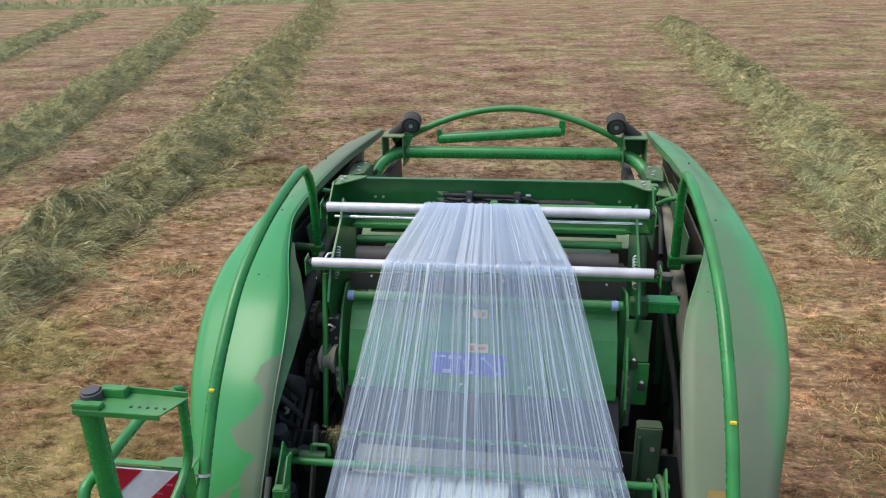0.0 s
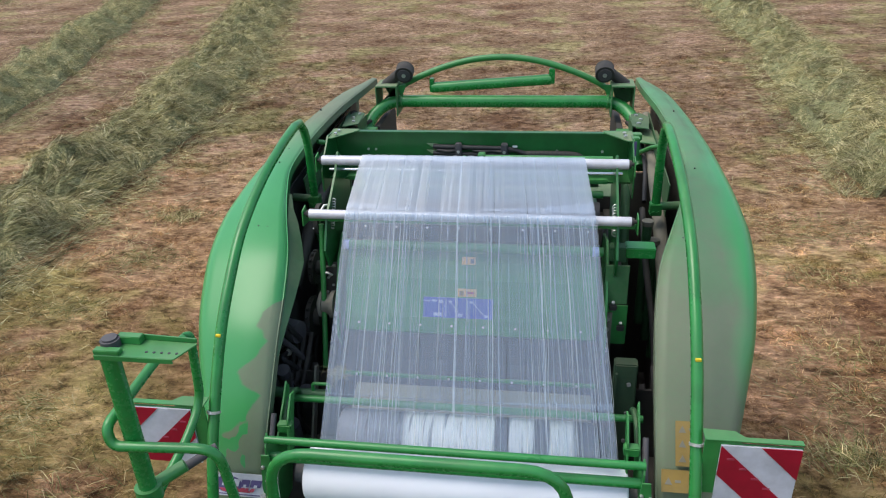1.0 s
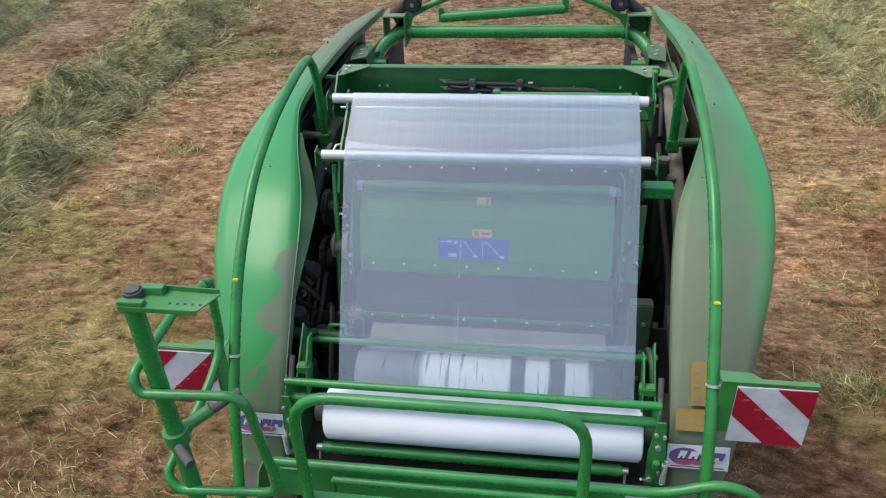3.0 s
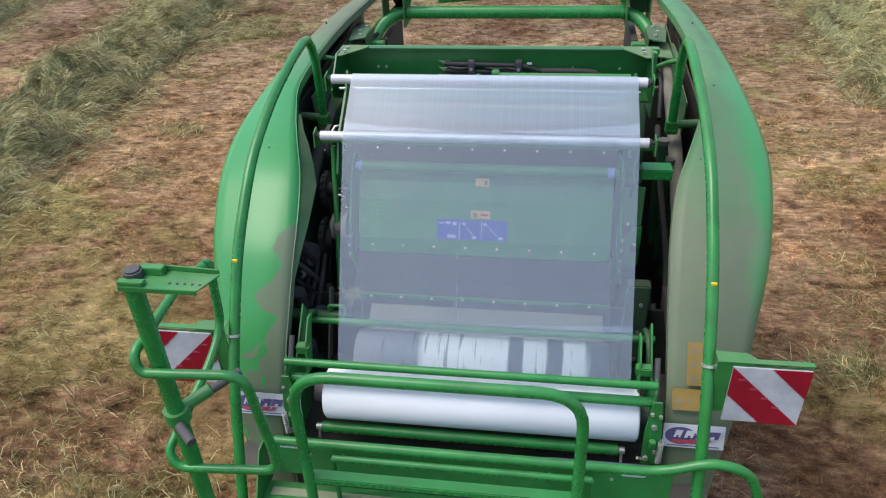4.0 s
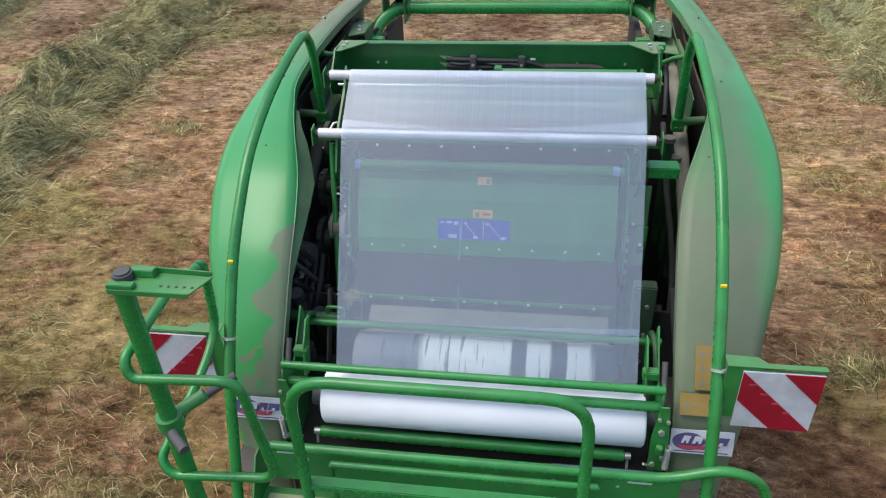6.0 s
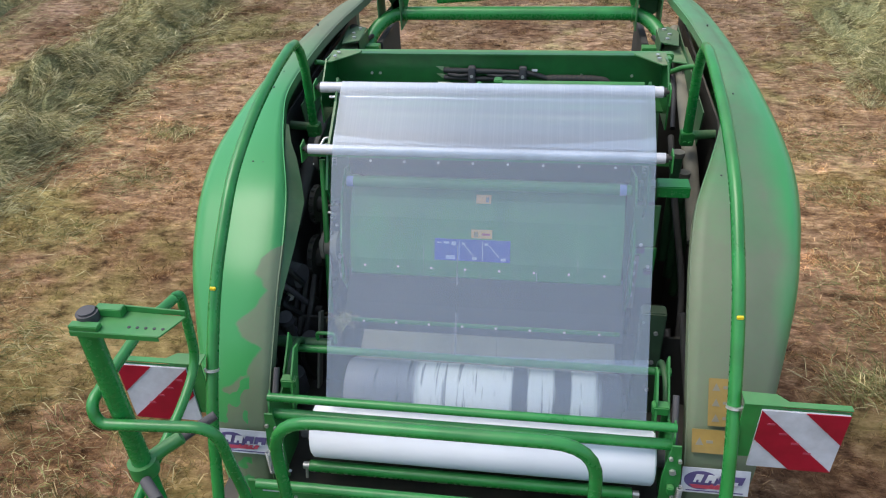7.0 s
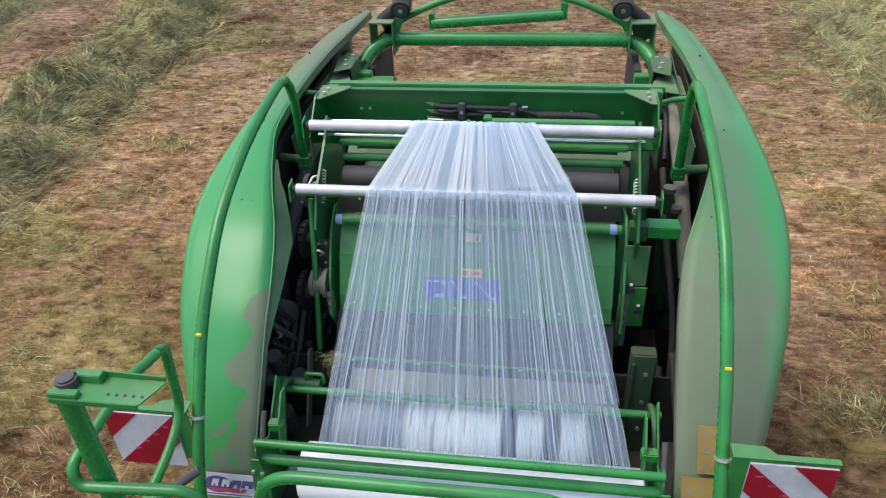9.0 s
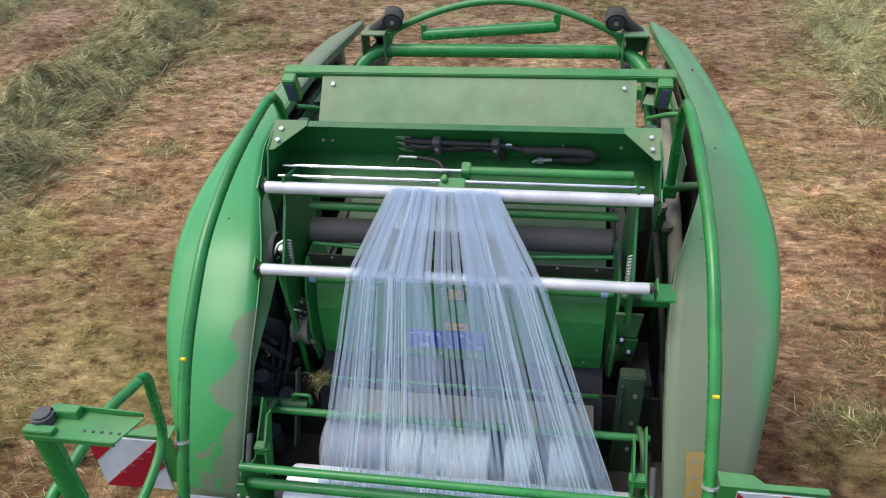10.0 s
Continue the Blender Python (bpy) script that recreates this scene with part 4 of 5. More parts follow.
def tailgate():
    """The film binding unit, which tips back about its hinge."""
    main = Geo()
    # folded trough: back plate with chamfered cheeks and a lip
    main.plate([(-0.735, 2.66), (-0.735, 2.84), (0.755, 2.84), (0.755, 2.66)], "y", 1.305, 1.313, 0)
    main.box(-0.735, 0.755, 1.285, 1.315, 2.838, 2.846, 0.001)
    main.box(-0.735, 0.755, 1.12, 1.312, 2.652, 2.660, 0.001)
    for s in (-1, 1):
        c = 0.01
        main.plate([(1.02, 2.73), (1.06, 2.77), (1.17, 2.86), (1.313, 2.846), (1.313, 2.62), (1.02, 2.62)], "x", c + s * 0.742, c + s * 0.735, 0)
        main.plate([(0.70, 2.46), (0.78, 2.60), (0.98, 2.74), (1.05, 2.82), (1.21, 2.70), (1.16, 2.35), (0.86, 2.28), (0.74, 2.36)], "x", c + s * 0.665, c + s * 0.655, 0)
    gate = part("binding_unit", main, "green_deep", baler, "green steel film binding frame, tipping on its hinge", origin=SEAT)
    gate.location = HINGE
    for s in (-1, 1):
        for y, z in ((1.20, 2.84), (1.26, 2.835)):
            part("bolt", Geo().bolt((0.01 + s * 0.705, y, z + 0.02), (0, 0, 1)), "zinc", gate)
    part("gusset", Geo().plate([(-0.735, 1.312), (-0.735, 1.16), (-0.705, 1.16), (-0.60, 1.285), (-0.60, 1.312)], "z", 2.847, 2.852, 0), "green_dusty", gate)
    part("gusset", Geo().plate([(0.755, 1.312), (0.755, 1.16), (0.725, 1.16), (0.62, 1.285), (0.62, 1.312)], "z", 2.847, 2.852, 0), "green_dusty", gate)
    # guide rollers
    for name, y, z, r in (("upper_roller", 1.03, 2.783, 0.0235), ("lower_roller", 0.76, 2.62, 0.0215)):
        ro = part(name, Geo().rod((-0.722, y, z), (0.722, y, z), r, 24), "alu", gate, "long brushed aluminium guide roller")
        for s in (-1, 1):
            part("roller_end", Geo().rod((s * 0.722, y, z), (s * 0.734, y, z), r * 0.8, 16).rod((s * 0.734, y, z), (s * 0.746, y, z), 0.009, 8), "rubber", ro)
        for s in (-1, 1):
            part("axle_bracket", Geo().plate([(y - 0.03, z - 0.05), (y + 0.05, z - 0.06), (y + 0.03, z + 0.03), (y - 0.02, z + 0.02)], "x", s * 0.752, s * 0.747, 0), "green", ro)
    part("roller_carrier", Geo().box(-0.74, 0.745, 0.775, 0.80, 2.575, 2.60), "green", gate)
    # hydraulic slide of the film gatherer: rods, barrel, carriage
    part("slide_rod", Geo().rod((-0.70, 1.17, 2.742), (0.02, 1.17, 2.742), 0.0085), "chrome", gate)
    part("slide_rod", Geo().rod((-0.70, 1.11, 2.752), (0.70, 1.11, 2.752), 0.008), "chrome", gate)
    part("slide_rod", Geo().rod((-0.70, 1.06, 2.725), (0.70, 1.06, 2.725), 0.008), "chrome", gate)
    part("cylinder_barrel", Geo().rod((0.04, 1.16, 2.757), (0.66, 1.16, 2.757), 0.017).box(0.02, 0.055, 1.135, 1.185, 2.73, 2.782), "green", gate)
    part("carriage", Geo().box(-0.06, 0.04, 1.07, 1.12, 2.745, 2.765).box(-0.05, -0.03, 1.09, 1.12, 2.745, 2.785), "green", gate)
    # inner bars, sheet and the dark rubber feed roller
    part("feed_roller", Geo().rod((-0.585, 0.995, 2.555), (0.60, 0.995, 2.555), 0.05, 24), "belt", gate, "dark worn rubber feed roller")
    part("cross_bar", Geo().rod((-0.60, 1.07, 2.615), (0.62, 1.07, 2.615), 0.018), "green", gate)
    part("cross_bar", Geo().box(-0.62, 0.64, 1.075, 1.115, 2.665, 2.685), "green", gate)
    part("deck_sheet", Geo().box(-0.55, 0.60, 1.12, 1.30, 2.64, 2.647, 0.001, 6), "green_dusty", gate)
    part("wire_bar", Geo().tube([(-0.58, 0.945, 2.53), (-0.2, 0.935, 2.51), (0.25, 0.935, 2.51), (0.61, 0.945, 2.525)], 0.010, 8), "green", gate)
    bar = part("hold_down_bar", Geo().rod((-0.60, 0.845, 2.425), (0.62, 0.845, 2.425), 0.022, 16), "green", gate)
    for x in (-0.585, 0.585):
        part("ring_label", Geo().rod((x - 0.014, 0.845, 2.425), (x + 0.014, 0.845, 2.425), 0.0228, 16), "lightblue", bar)
    # curved chamber shell with labels
    shell = [(0.905, 2.42), (0.83, 2.36), (0.775, 2.29), (0.735, 2.20), (0.70, 2.12), (0.685, 2.05), (0.69, 2.04), (0.71, 2.12), (0.745, 2.20), (0.785, 2.285), (0.84, 2.35), (0.91, 2.41)]
    drum = part("shell", Geo().plate(shell, "x", -0.585, 0.60, 0), "green", gate)
    for k in range(8):
        part("rivet", Geo().bolt((-0.52 + 0.15 * k, 0.695, 2.085), (0, -1, 0.2), 0.006, 0.004), "zinc", drum)
        part("rivet", Geo().bolt((-0.50 + 0.15 * k, 0.90, 2.50), (0, -1, 0.2), 0.006, 0.004), "zinc", gate)
    part("lip", Geo().box(-0.60, 0.615, 0.90, 0.905, 2.43, 2.515, 0.001), "dark", gate)

    def slab(name, x0, x1, lo, hi, mat, lift=0.004, parent=None):
        a, b = np.interp([lo, hi], [2.05, 2.12, 2.20, 2.29, 2.36, 2.42], [0.685, 0.70, 0.735, 0.775, 0.83, 0.905])
        g = Geo().add([(x0, a - lift, lo), (x1, a - lift, lo), (x1, b - lift, hi), (x0, b - lift, hi), (x0, a - lift + 0.002, lo), (x1, a - lift + 0.002, lo), (x1, b - lift + 0.002, hi), (x0, b - lift + 0.002, hi)],
                      [(0, 1, 2, 3), (7, 6, 5, 4), (0, 4, 5, 1), (1, 5, 6, 2), (2, 6, 7, 3), (3, 7, 4, 0)])
        return part(name, g, mat, parent or gate)
    lab = slab("instruction_label", -0.205, 0.125, 2.128, 2.215, "blue", 0.006)
    lab["label"] = "blue instruction label with pale line drawings"
    for x0, x1, lo, hi in ((-0.098, -0.095, 2.132, 2.211), (0.004, 0.007, 2.132, 2.211), (-0.195, -0.175, 2.198, 2.203), (-0.165, -0.14, 2.198, 2.206), (-0.13, -0.11, 2.192, 2.206), (-0.085, -0.07, 2.196, 2.204), (0.014, 0.030, 2.196, 2.204), (-0.155, -0.115, 2.136, 2.150), (-0.04, -0.018, 2.136, 2.146), (0.085, 0.108, 2.136, 2.146)):
        slab("print", x0, x1, lo, hi, "lightblue", 0.010)
    for x0 in (-0.075, 0.035):
        for k in range(8):
            slab("print", x0 + 0.0055 * k, x0 + 0.0055 * k + 0.004, 2.190 - 0.0058 * k, 2.195 - 0.0058 * k, "lightblue", 0.010)
    slab("warning_label", -0.045, 0.045, 2.222, 2.256, "orange", 0.006)["label"] = "orange warning label"
    slab("print", -0.035, -0.015, 2.228, 2.248, "yellow", 0.010)
    slab("print", 0.0, 0.035, 2.236, 2.244, "redprint", 0.010)
    slab("warning_label", -0.03, 0.035, 2.352, 2.378, "orange", 0.008)["label"] = "orange warning label"
    slab("print", 0.012, 0.026, 2.358, 2.372, "pipe_dust", 0.012)
    # side plates of the shell
    for s in (-1, 1):
        sp = part("side_plate", Geo().plate([(0.66, 2.02), (0.70, 2.20), (0.80, 2.38), (0.90, 2.46), (1.10, 2.40), (1.05, 2.0), (0.75, 1.86)], "x", 0.01 + s * 0.635, 0.01 + s * 0.625, 0)
                  , "green", gate)
        if s > 0:
            part("side_sheet", Geo().box(0.63, 0.735, 0.765, 0.775, 2.20, 2.40, 0.002), "green_dusty", sp, "dust veiled green side sheet")
            part("side_sheet", Geo().box(0.63, 0.74, 0.752, 0.762, 1.99, 2.20, 0.002), "green", sp)
            part("bolt_strip", Geo().box(0.628, 0.672, 0.742, 0.751, 1.88, 2.165, 0.002), "pipe_dust", sp)
            for k in range(4):
                part("bolt", Geo().bolt((0.65, 0.742, 2.135 - 0.058 * k), (0, -1, 0), 0.012, 0.009), "zinc", sp)
            for x, z in ((0.672, 2.195), (0.712, 2.085)):
                catch = part("catch", Geo().box(x - 0.017, x + 0.017, 0.735, 0.752, z - 0.015, z + 0.015), "black", sp)
                part("screw", Geo().bolt((x, 0.745, z + 0.022), (0, -0.4, 1), 0.008, 0.008), "zinc", catch)
        else:
            # near-black sheet in place of the dark recess, its shade as colour
            part("side_sheet", Geo().box(-0.70, -0.625, 0.775, 0.785, 1.98, 2.36, 0.002), "dark", sp, "near-black sheet standing for a shaded recess, with a wire loop")
            part("wire_loop", Geo().tube([(-0.70, 0.765, 2.10), (-0.702, 0.765, 2.33), (-0.675, 0.765, 2.345), (-0.63, 0.765, 2.35)], 0.006, 8, 0.02), "pipe_dust", sp)
            part("hose_end", Geo().tube([(-0.69, 0.755, 2.31), (-0.665, 0.74, 2.325), (-0.645, 0.745, 2.31), (-0.665, 0.75, 2.295)], 0.006, 8), "zinc", sp)
            part("bearing", Geo().rod((-0.64, 0.74, 2.15), (-0.66, 0.74, 2.15), 0.068, 28).rod((-0.66, 0.74, 2.15), (-0.70, 0.74, 2.15), 0.052, 24).rod((-0.70, 0.74, 2.15), (-0.715, 0.74, 2.15), 0.064, 28).rod((-0.715, 0.74, 2.15), (-0.73, 0.74, 2.15), 0.03, 16), "pipe_dust", sp, "grey grooved pulley")
            part("bearing_block", Geo().box(-0.645, -0.61, 0.69, 0.70, 2.0, 2.14, 0.006), "pipe_dust", sp)
            for z in (2.13, 2.08, 2.03):
                part("bolt", Geo().bolt((-0.628, 0.69, z), (0, -1, 0), 0.011, 0.009), "zinc", sp)
            for x, z in ((-0.672, 2.28), (-0.652, 2.24), (-0.685, 2.2), (-0.64, 2.345)):
                part("bolt", Geo().bolt((x, 0.775, z), (0, -1, 0), 0.007, 0.006), "zinc", sp)
    part("end_stop", Geo().box(0.715, 0.845, 0.79, 0.87, 2.425, 2.475), "green_clean", gate)
    part("end_stop", Geo().box(0.645, 0.72, 0.80, 0.86, 2.40, 2.47), "shaded_green", gate)
    # left brake disc with its small linkage, and the side springs
    part("brake_disc", Geo().rod((-0.715, 0.90, 2.53), (-0.735, 0.90, 2.53), 0.075, 28), "rubber", gate)
    part("linkage", Geo().tube([(-0.72, 0.86, 2.56), (-0.69, 0.88, 2.61), (-0.66, 0.92, 2.60)], 0.007, 6).tube([(-0.745, 0.85, 2.50), (-0.70, 0.86, 2.55)], 0.005, 6).box(-0.70, -0.67, 0.87, 0.90, 2.55, 2.58), "zinc", gate)
    for s in (-1, 1):
        pts = [(0.01 + s * 0.65 + 0.011 * math.cos(k * 0.9), 0.88 - 0.0009 * k, 2.64 - 0.0016 * k + 0.011 * math.sin(k * 0.9)) for k in range(70)]
        part("spring", Geo().tube(pts, 0.003, 5), "zinc", gate)
    part("push_rod", Geo().tube([(-0.685, 0.80, 2.55), (-0.69, 0.70, 2.12), (-0.69, 0.62, 1.86)], 0.013, 10), "green", gate)
    # hose loom with clips
    loom = part("hose_loom", Geo().tube([(-0.22, 1.293, 2.768), (-0.10, 1.288, 2.768), (0.14, 1.288, 2.763), (0.19, 1.286, 2.756), (0.25, 1.284, 2.736), (0.46, 1.284, 2.736), (0.52, 1.284, 2.724), (0.52, 1.284, 2.700), (0.44, 1.281, 2.686), (0.36, 1.281, 2.688)], 0.0125, 10, 0.03), "hose", gate, "black sleeved hydraulic hose loom")
    part("hose", Geo().tube([(-0.22, 1.288, 2.736), (-0.08, 1.288, 2.730), (0.10, 1.288, 2.736), (0.16, 1.288, 2.728), (0.17, 1.278, 2.688)], 0.012, 8, 0.03), "hose", gate)
    sleeve = [(0.25, 2.736), (0.32, 2.737), (0.46, 2.736), (0.505, 2.729), (0.522, 2.712), (0.505, 2.694), (0.46, 2.687), (0.40, 2.687)]
    part("sleeve", Geo().tube([(x, 1.284, z) for x, z in sleeve], 0.0175, 12, 0.02), "rubber", loom, "black wrapped hose sleeve")
    for k in range(9):
        x = 0.27 + 0.021 * k
        part("sleeve_ring", Geo().tube([(x, 1.284, 2.7365), (x + 0.007, 1.284, 2.7367)], 0.0192, 10), "hose", loom)
    for x in (-0.20, -0.02, 0.07):
        part("hose", Geo().tube([(x, 1.286, 2.752), (x + 0.06, 1.276, 2.747), (x + 0.10, 1.286, 2.752)], 0.009, 8, 0.02), "hose", loom)
    for x in (-0.09, 0.14):
        part("clip_bolt", Geo().bolt((x, 1.268, 2.750), (0, -1, 0), 0.008, 0.006), "zinc", loom)
        part("hose_clip", Geo().box(x - 0.016, x + 0.016, 1.266, 1.303, 2.712, 2.790), "grip", loom)
    part("cable_tie", Geo().box(0.18, 0.205, 1.273, 1.278, 2.773, 2.783), "white", loom)
    part("fitting", Geo().tube([(0.36, 1.281, 2.688), (0.30, 1.278, 2.686), (0.285, 1.278, 2.672)], 0.007, 8).box(0.30, 0.33, 1.268, 1.288, 2.672, 2.698), "zinc", loom)
    part("fitting", Geo().tube([(-0.25, 1.248, 2.698), (-0.24, 1.248, 2.723), (-0.17, 1.248, 2.720)], 0.006, 8), "zinc", gate)
    part("hose", Geo().tube([(-0.17, 1.248, 2.720), (-0.08, 1.238, 2.713), (-0.02, 1.12, 2.703)], 0.009, 8, 0.03), "hose", gate)
    for k in range(3):
        part("slot", Geo().plate([(-0.255, 2.783 - 0.035 * k), (-0.195, 2.780 - 0.035 * k), (-0.195, 2.763 - 0.035 * k), (-0.23, 2.765 - 0.035 * k)], "y", 1.298, 1.302, 0), "tan", gate)
    for x in (-0.56, -0.52, 0.40, 0.62):
        part("bolt", Geo().bolt((x, 1.303, 2.748), (0, -1, 0), 0.007, 0.005), "zinc", gate)
    # rear beam with dust covered flap
    beam = part("rear_beam", Geo().box(-0.845, 0.86, 1.73, 1.78, 2.662, 2.697), "green", gate)
    part("flap", Geo().plate([(1.728, 2.68), (1.33, 2.50), (1.332, 2.494), (1.73, 2.674)], "x", -0.665, 0.70, 0), "tan", gate, "dust covered green sheet flap")
    for s in (-1, 1):
        part("beam_end", Geo().box(s * 0.815 - 0.030, s * 0.815 + 0.030, 1.68, 1.732, 2.56, 2.692), "green", gate)
        part("strip_label", Geo().box(s * 0.815 - 0.014, s * 0.815 + 0.014, 1.675, 1.679, 2.575, 2.675, 0), "purple", gate)
        part("ram", Geo().tube([(s * 0.78, 1.63, 2.50), (s * 0.78, 1.40, 2.05)], 0.026, 12), "shaded_green", gate)
        part("bolt", Geo().bolt((0.018 + s * 0.63, 1.69, 2.668), (0, -0.4, 1), 0.009, 0.006), "zinc", gate)
    return gate


def lower_front():
    """Fixed parts under the film: belts, cradle, cross bars, platform."""
    part("chamber_belt", Geo().plate([(0.70, 2.03), (0.60, 1.93), (0.50, 1.86), (0.45, 1.70), (0.56, 1.70), (0.62, 1.86), (0.74, 2.02)], "x", -0.60, 0.615, 0), "matt", baler)
    strip = part("scraper", Geo().box(-0.58, 0.60, 0.50, 0.512, 1.895, 1.915), "green", baler)
    for k in range(8):
        part("rivet", Geo().bolt((-0.50 + 0.145 * k, 0.50, 1.905), (0, -1, 0), 0.006, 0.004), "zinc", strip)
    part("dust_tray", Geo().box(-0.50, 0.58, 0.34, 0.50, 1.83, 1.836, 0.001, 20), "pipe_dust", baler)
    part("guide_bar", Geo().rod((-0.74, 0.30, 1.905), (0.785, 0.30, 1.905), 0.016), "green", baler)
    part("guide_bar", Geo().rod((-1.0, 0.34, 1.90), (-0.60, 0.34, 1.90), 0.024), "shaded_green", baler)
    part("bar_handle", Geo().tube([(-0.66, 0.34, 1.91), (-0.66, 0.34, 1.96), (-0.585, 0.34, 1.96), (-0.585, 0.34, 1.91)], 0.008, 8, 0.015), "green", baler)
    part("guide_bar", Geo().rod((-0.735, -0.05, 1.972), (0.755, -0.05, 1.972), 0.0165), "green_clean", baler)
    part("guide_bar", Geo().rod((-0.735, -0.05, 1.885), (0.755, -0.05, 1.885), 0.0205), "green_clean", baler)
    lo = part("cradle_roller", Geo().rod((-0.615, -0.07, 1.62), (0.635, -0.07, 1.62), 0.024, 18), "green_clean", baler)
    for x in (-0.63, 0.65):
        part("cradle_pin", Geo().rod((x - 0.012, -0.07, 1.62), (x + 0.012, -0.07, 1.62), 0.015, 12).rod((x, -0.07, 1.62), (x, -0.09, 1.57), 0.006, 8), "zinc", lo)
    for s in (-1, 1):
        x = 0.01 + s * 0.735
        ck = part("cradle_plate", Geo().plate([(-0.09, 1.56), (-0.10, 1.74), (-0.075, 1.95), (-0.04, 2.0), (-0.02, 1.93), (0.05, 1.90), (0.16, 2.0), (0.22, 2.06), (0.24, 2.02), (0.18, 1.86), (0.14, 1.66), (0.10, 1.56)], "x", x, x + s * 0.008, 0.001), "green", baler)
        part("cheek", Geo().plate([(0.02, 1.84), (0.06, 1.98), (0.13, 2.06), (0.17, 2.05), (0.12, 1.94), (0.08, 1.82)], "x", x - s * 0.05, x - s * 0.042, 0.001).box(min(x - s * 0.06, x), max(x - s * 0.06, x), 0.05, 0.09, 1.92, 1.96), "green", ck)
        part("lever", Geo().tube([(x + s * 0.02, -0.05, 1.80), (x + s * 0.025, 0.10, 1.98)], 0.012, 10), "grip", ck)
        for y, z in ((-0.07, 1.72), (-0.06, 1.80), (0.02, 1.70), (-0.07, 1.64)):
            part("bolt", Geo().bolt((x + s * 0.008, y, z), (s, 0, 0), 0.010, 0.010), "zinc", ck)
        part("wing_nut", Geo().tube([(x - s * 0.02, -0.09, 1.60), (x - s * 0.035, -0.10, 1.615)], 0.006, 6).tube([(x - s * 0.02, -0.09, 1.60), (x - s * 0.005, -0.10, 1.618)], 0.006, 6), "zinc", ck)
        part("arm", Geo().tube([(x, 0.34, 1.90), (x - s * 0.005, 0.30, 1.96), (x, 0.20, 1.98), (x, 0.10, 1.90)], 0.013, 10, 0.05), "shaded_green", baler)
        xe = 0.015 + s * 0.742
        fit = part("cradle_bracket", Geo().plate([(xe - 0.030, 1.58), (xe + 0.030, 1.58), (xe + 0.034, 1.76), (xe + 0.016, 1.93), (xe - 0.016, 1.93), (xe - 0.034, 1.76)], "y", -0.098, -0.090, 0.001).box(xe - 0.012, xe + 0.012, -0.125, -0.098, 1.70, 1.735, 0.004), "green", baler, "green cradle bracket with zinc bolts")
        for dx, z, r in ((-0.015, 1.62, 0.011), (0.016, 1.66, 0.009), (0.0, 1.80, 0.013), (-0.014, 1.87, 0.008), (0.018, 1.86, 0.008)):
            part("bolt", Geo().bolt((xe + dx, -0.098, z), (0, -1, 0), r, 0.010), "zinc", fit)
        coil = [(xe + s * 0.035 + 0.010 * math.cos(k * 0.9), -0.105 + 0.010 * math.sin(k * 0.9), 1.60 + 0.0016 * k) for k in range(80)]
        part("spring", Geo().tube(coil, 0.0028, 5), "zinc", fit)
        part("spool_cone", Geo().rod((0.05 + s * 0.655, 0.02, 1.745), (0.05 + s * 0.70, 0.02, 1.745), 0.045, 18), "grip", baler)
    # front board and the long rail with its end hoop
    board = part("front_board", Geo().box(-0.80, 0.83, -0.235, -0.225, 1.50, 1.715, 0.002), "green", baler)
    part("blue_edge", Geo().box(0.35, 0.78, -0.222, -0.212, 1.705, 1.709, 0), "purple", board)
    for x in (-0.70, 0.68):
        part("plate_label", Geo().box(x - 0.045, x + 0.045, -0.239, -0.2355, 1.665, 1.695, 0), "white", board)
    for x in (-0.62, -0.48, 0.36, 0.60):
        part("bolt", Geo().bolt((x, -0.235, 1.64), (0, -1, 0), 0.008, 0.005), "zinc", board)
    part("long_rail", Geo().tube([(-0.755, -0.25, 1.72), (0.775, -0.25, 1.72), (0.96, -0.25, 1.80), (1.10, -0.25, 1.755), (1.165, -0.25, 1.56), (1.17, -0.25, 1.10)], 0.0195, 12, 0.09), "green_clean", baler)
    # step platform with hoop
    step = part("step_frame", Geo().box(-0.57, 0.47, -0.395, -0.345, 1.655, 1.685), "green_clean", baler)
    part("step_bar", Geo().rod((-0.50, -0.30, 1.70), (0.52, -0.30, 1.70), 0.014), "green_clean", baler)
    for x in (-0.50, 0.52):
        part("step_leg", Geo().box(x - 0.008, x + 0.008, -0.31, -0.29, 1.30, 1.70), "green", baler)
    part("hoop_rail", Geo().tube([(-0.575, -0.40, 1.10), (-0.575, -0.37, 2.215), (0.46, -0.37, 2.215), (0.46, -0.40, 1.10)], 0.0215, 14, 0.16), "green_clean", baler, "bent green tube hoop of the service step")
    deck = part("deck", Geo().box(-0.83, 0.86, -0.85, -0.24, 1.43, 1.45), "green_clean", baler)
    for k in range(5):
        part("tread_strip", Geo().box(-0.80, 0.84, -0.315 - 0.11 * k, -0.275 - 0.11 * k, 1.45, 1.454, 0.001), "tan", deck)
    part("side_wing", Geo().plate([(-0.42, 1.43), (-0.26, 1.66), (-0.20, 1.66), (-0.20, 1.43)], "x", -0.835, -0.828, 0), "green", baler)


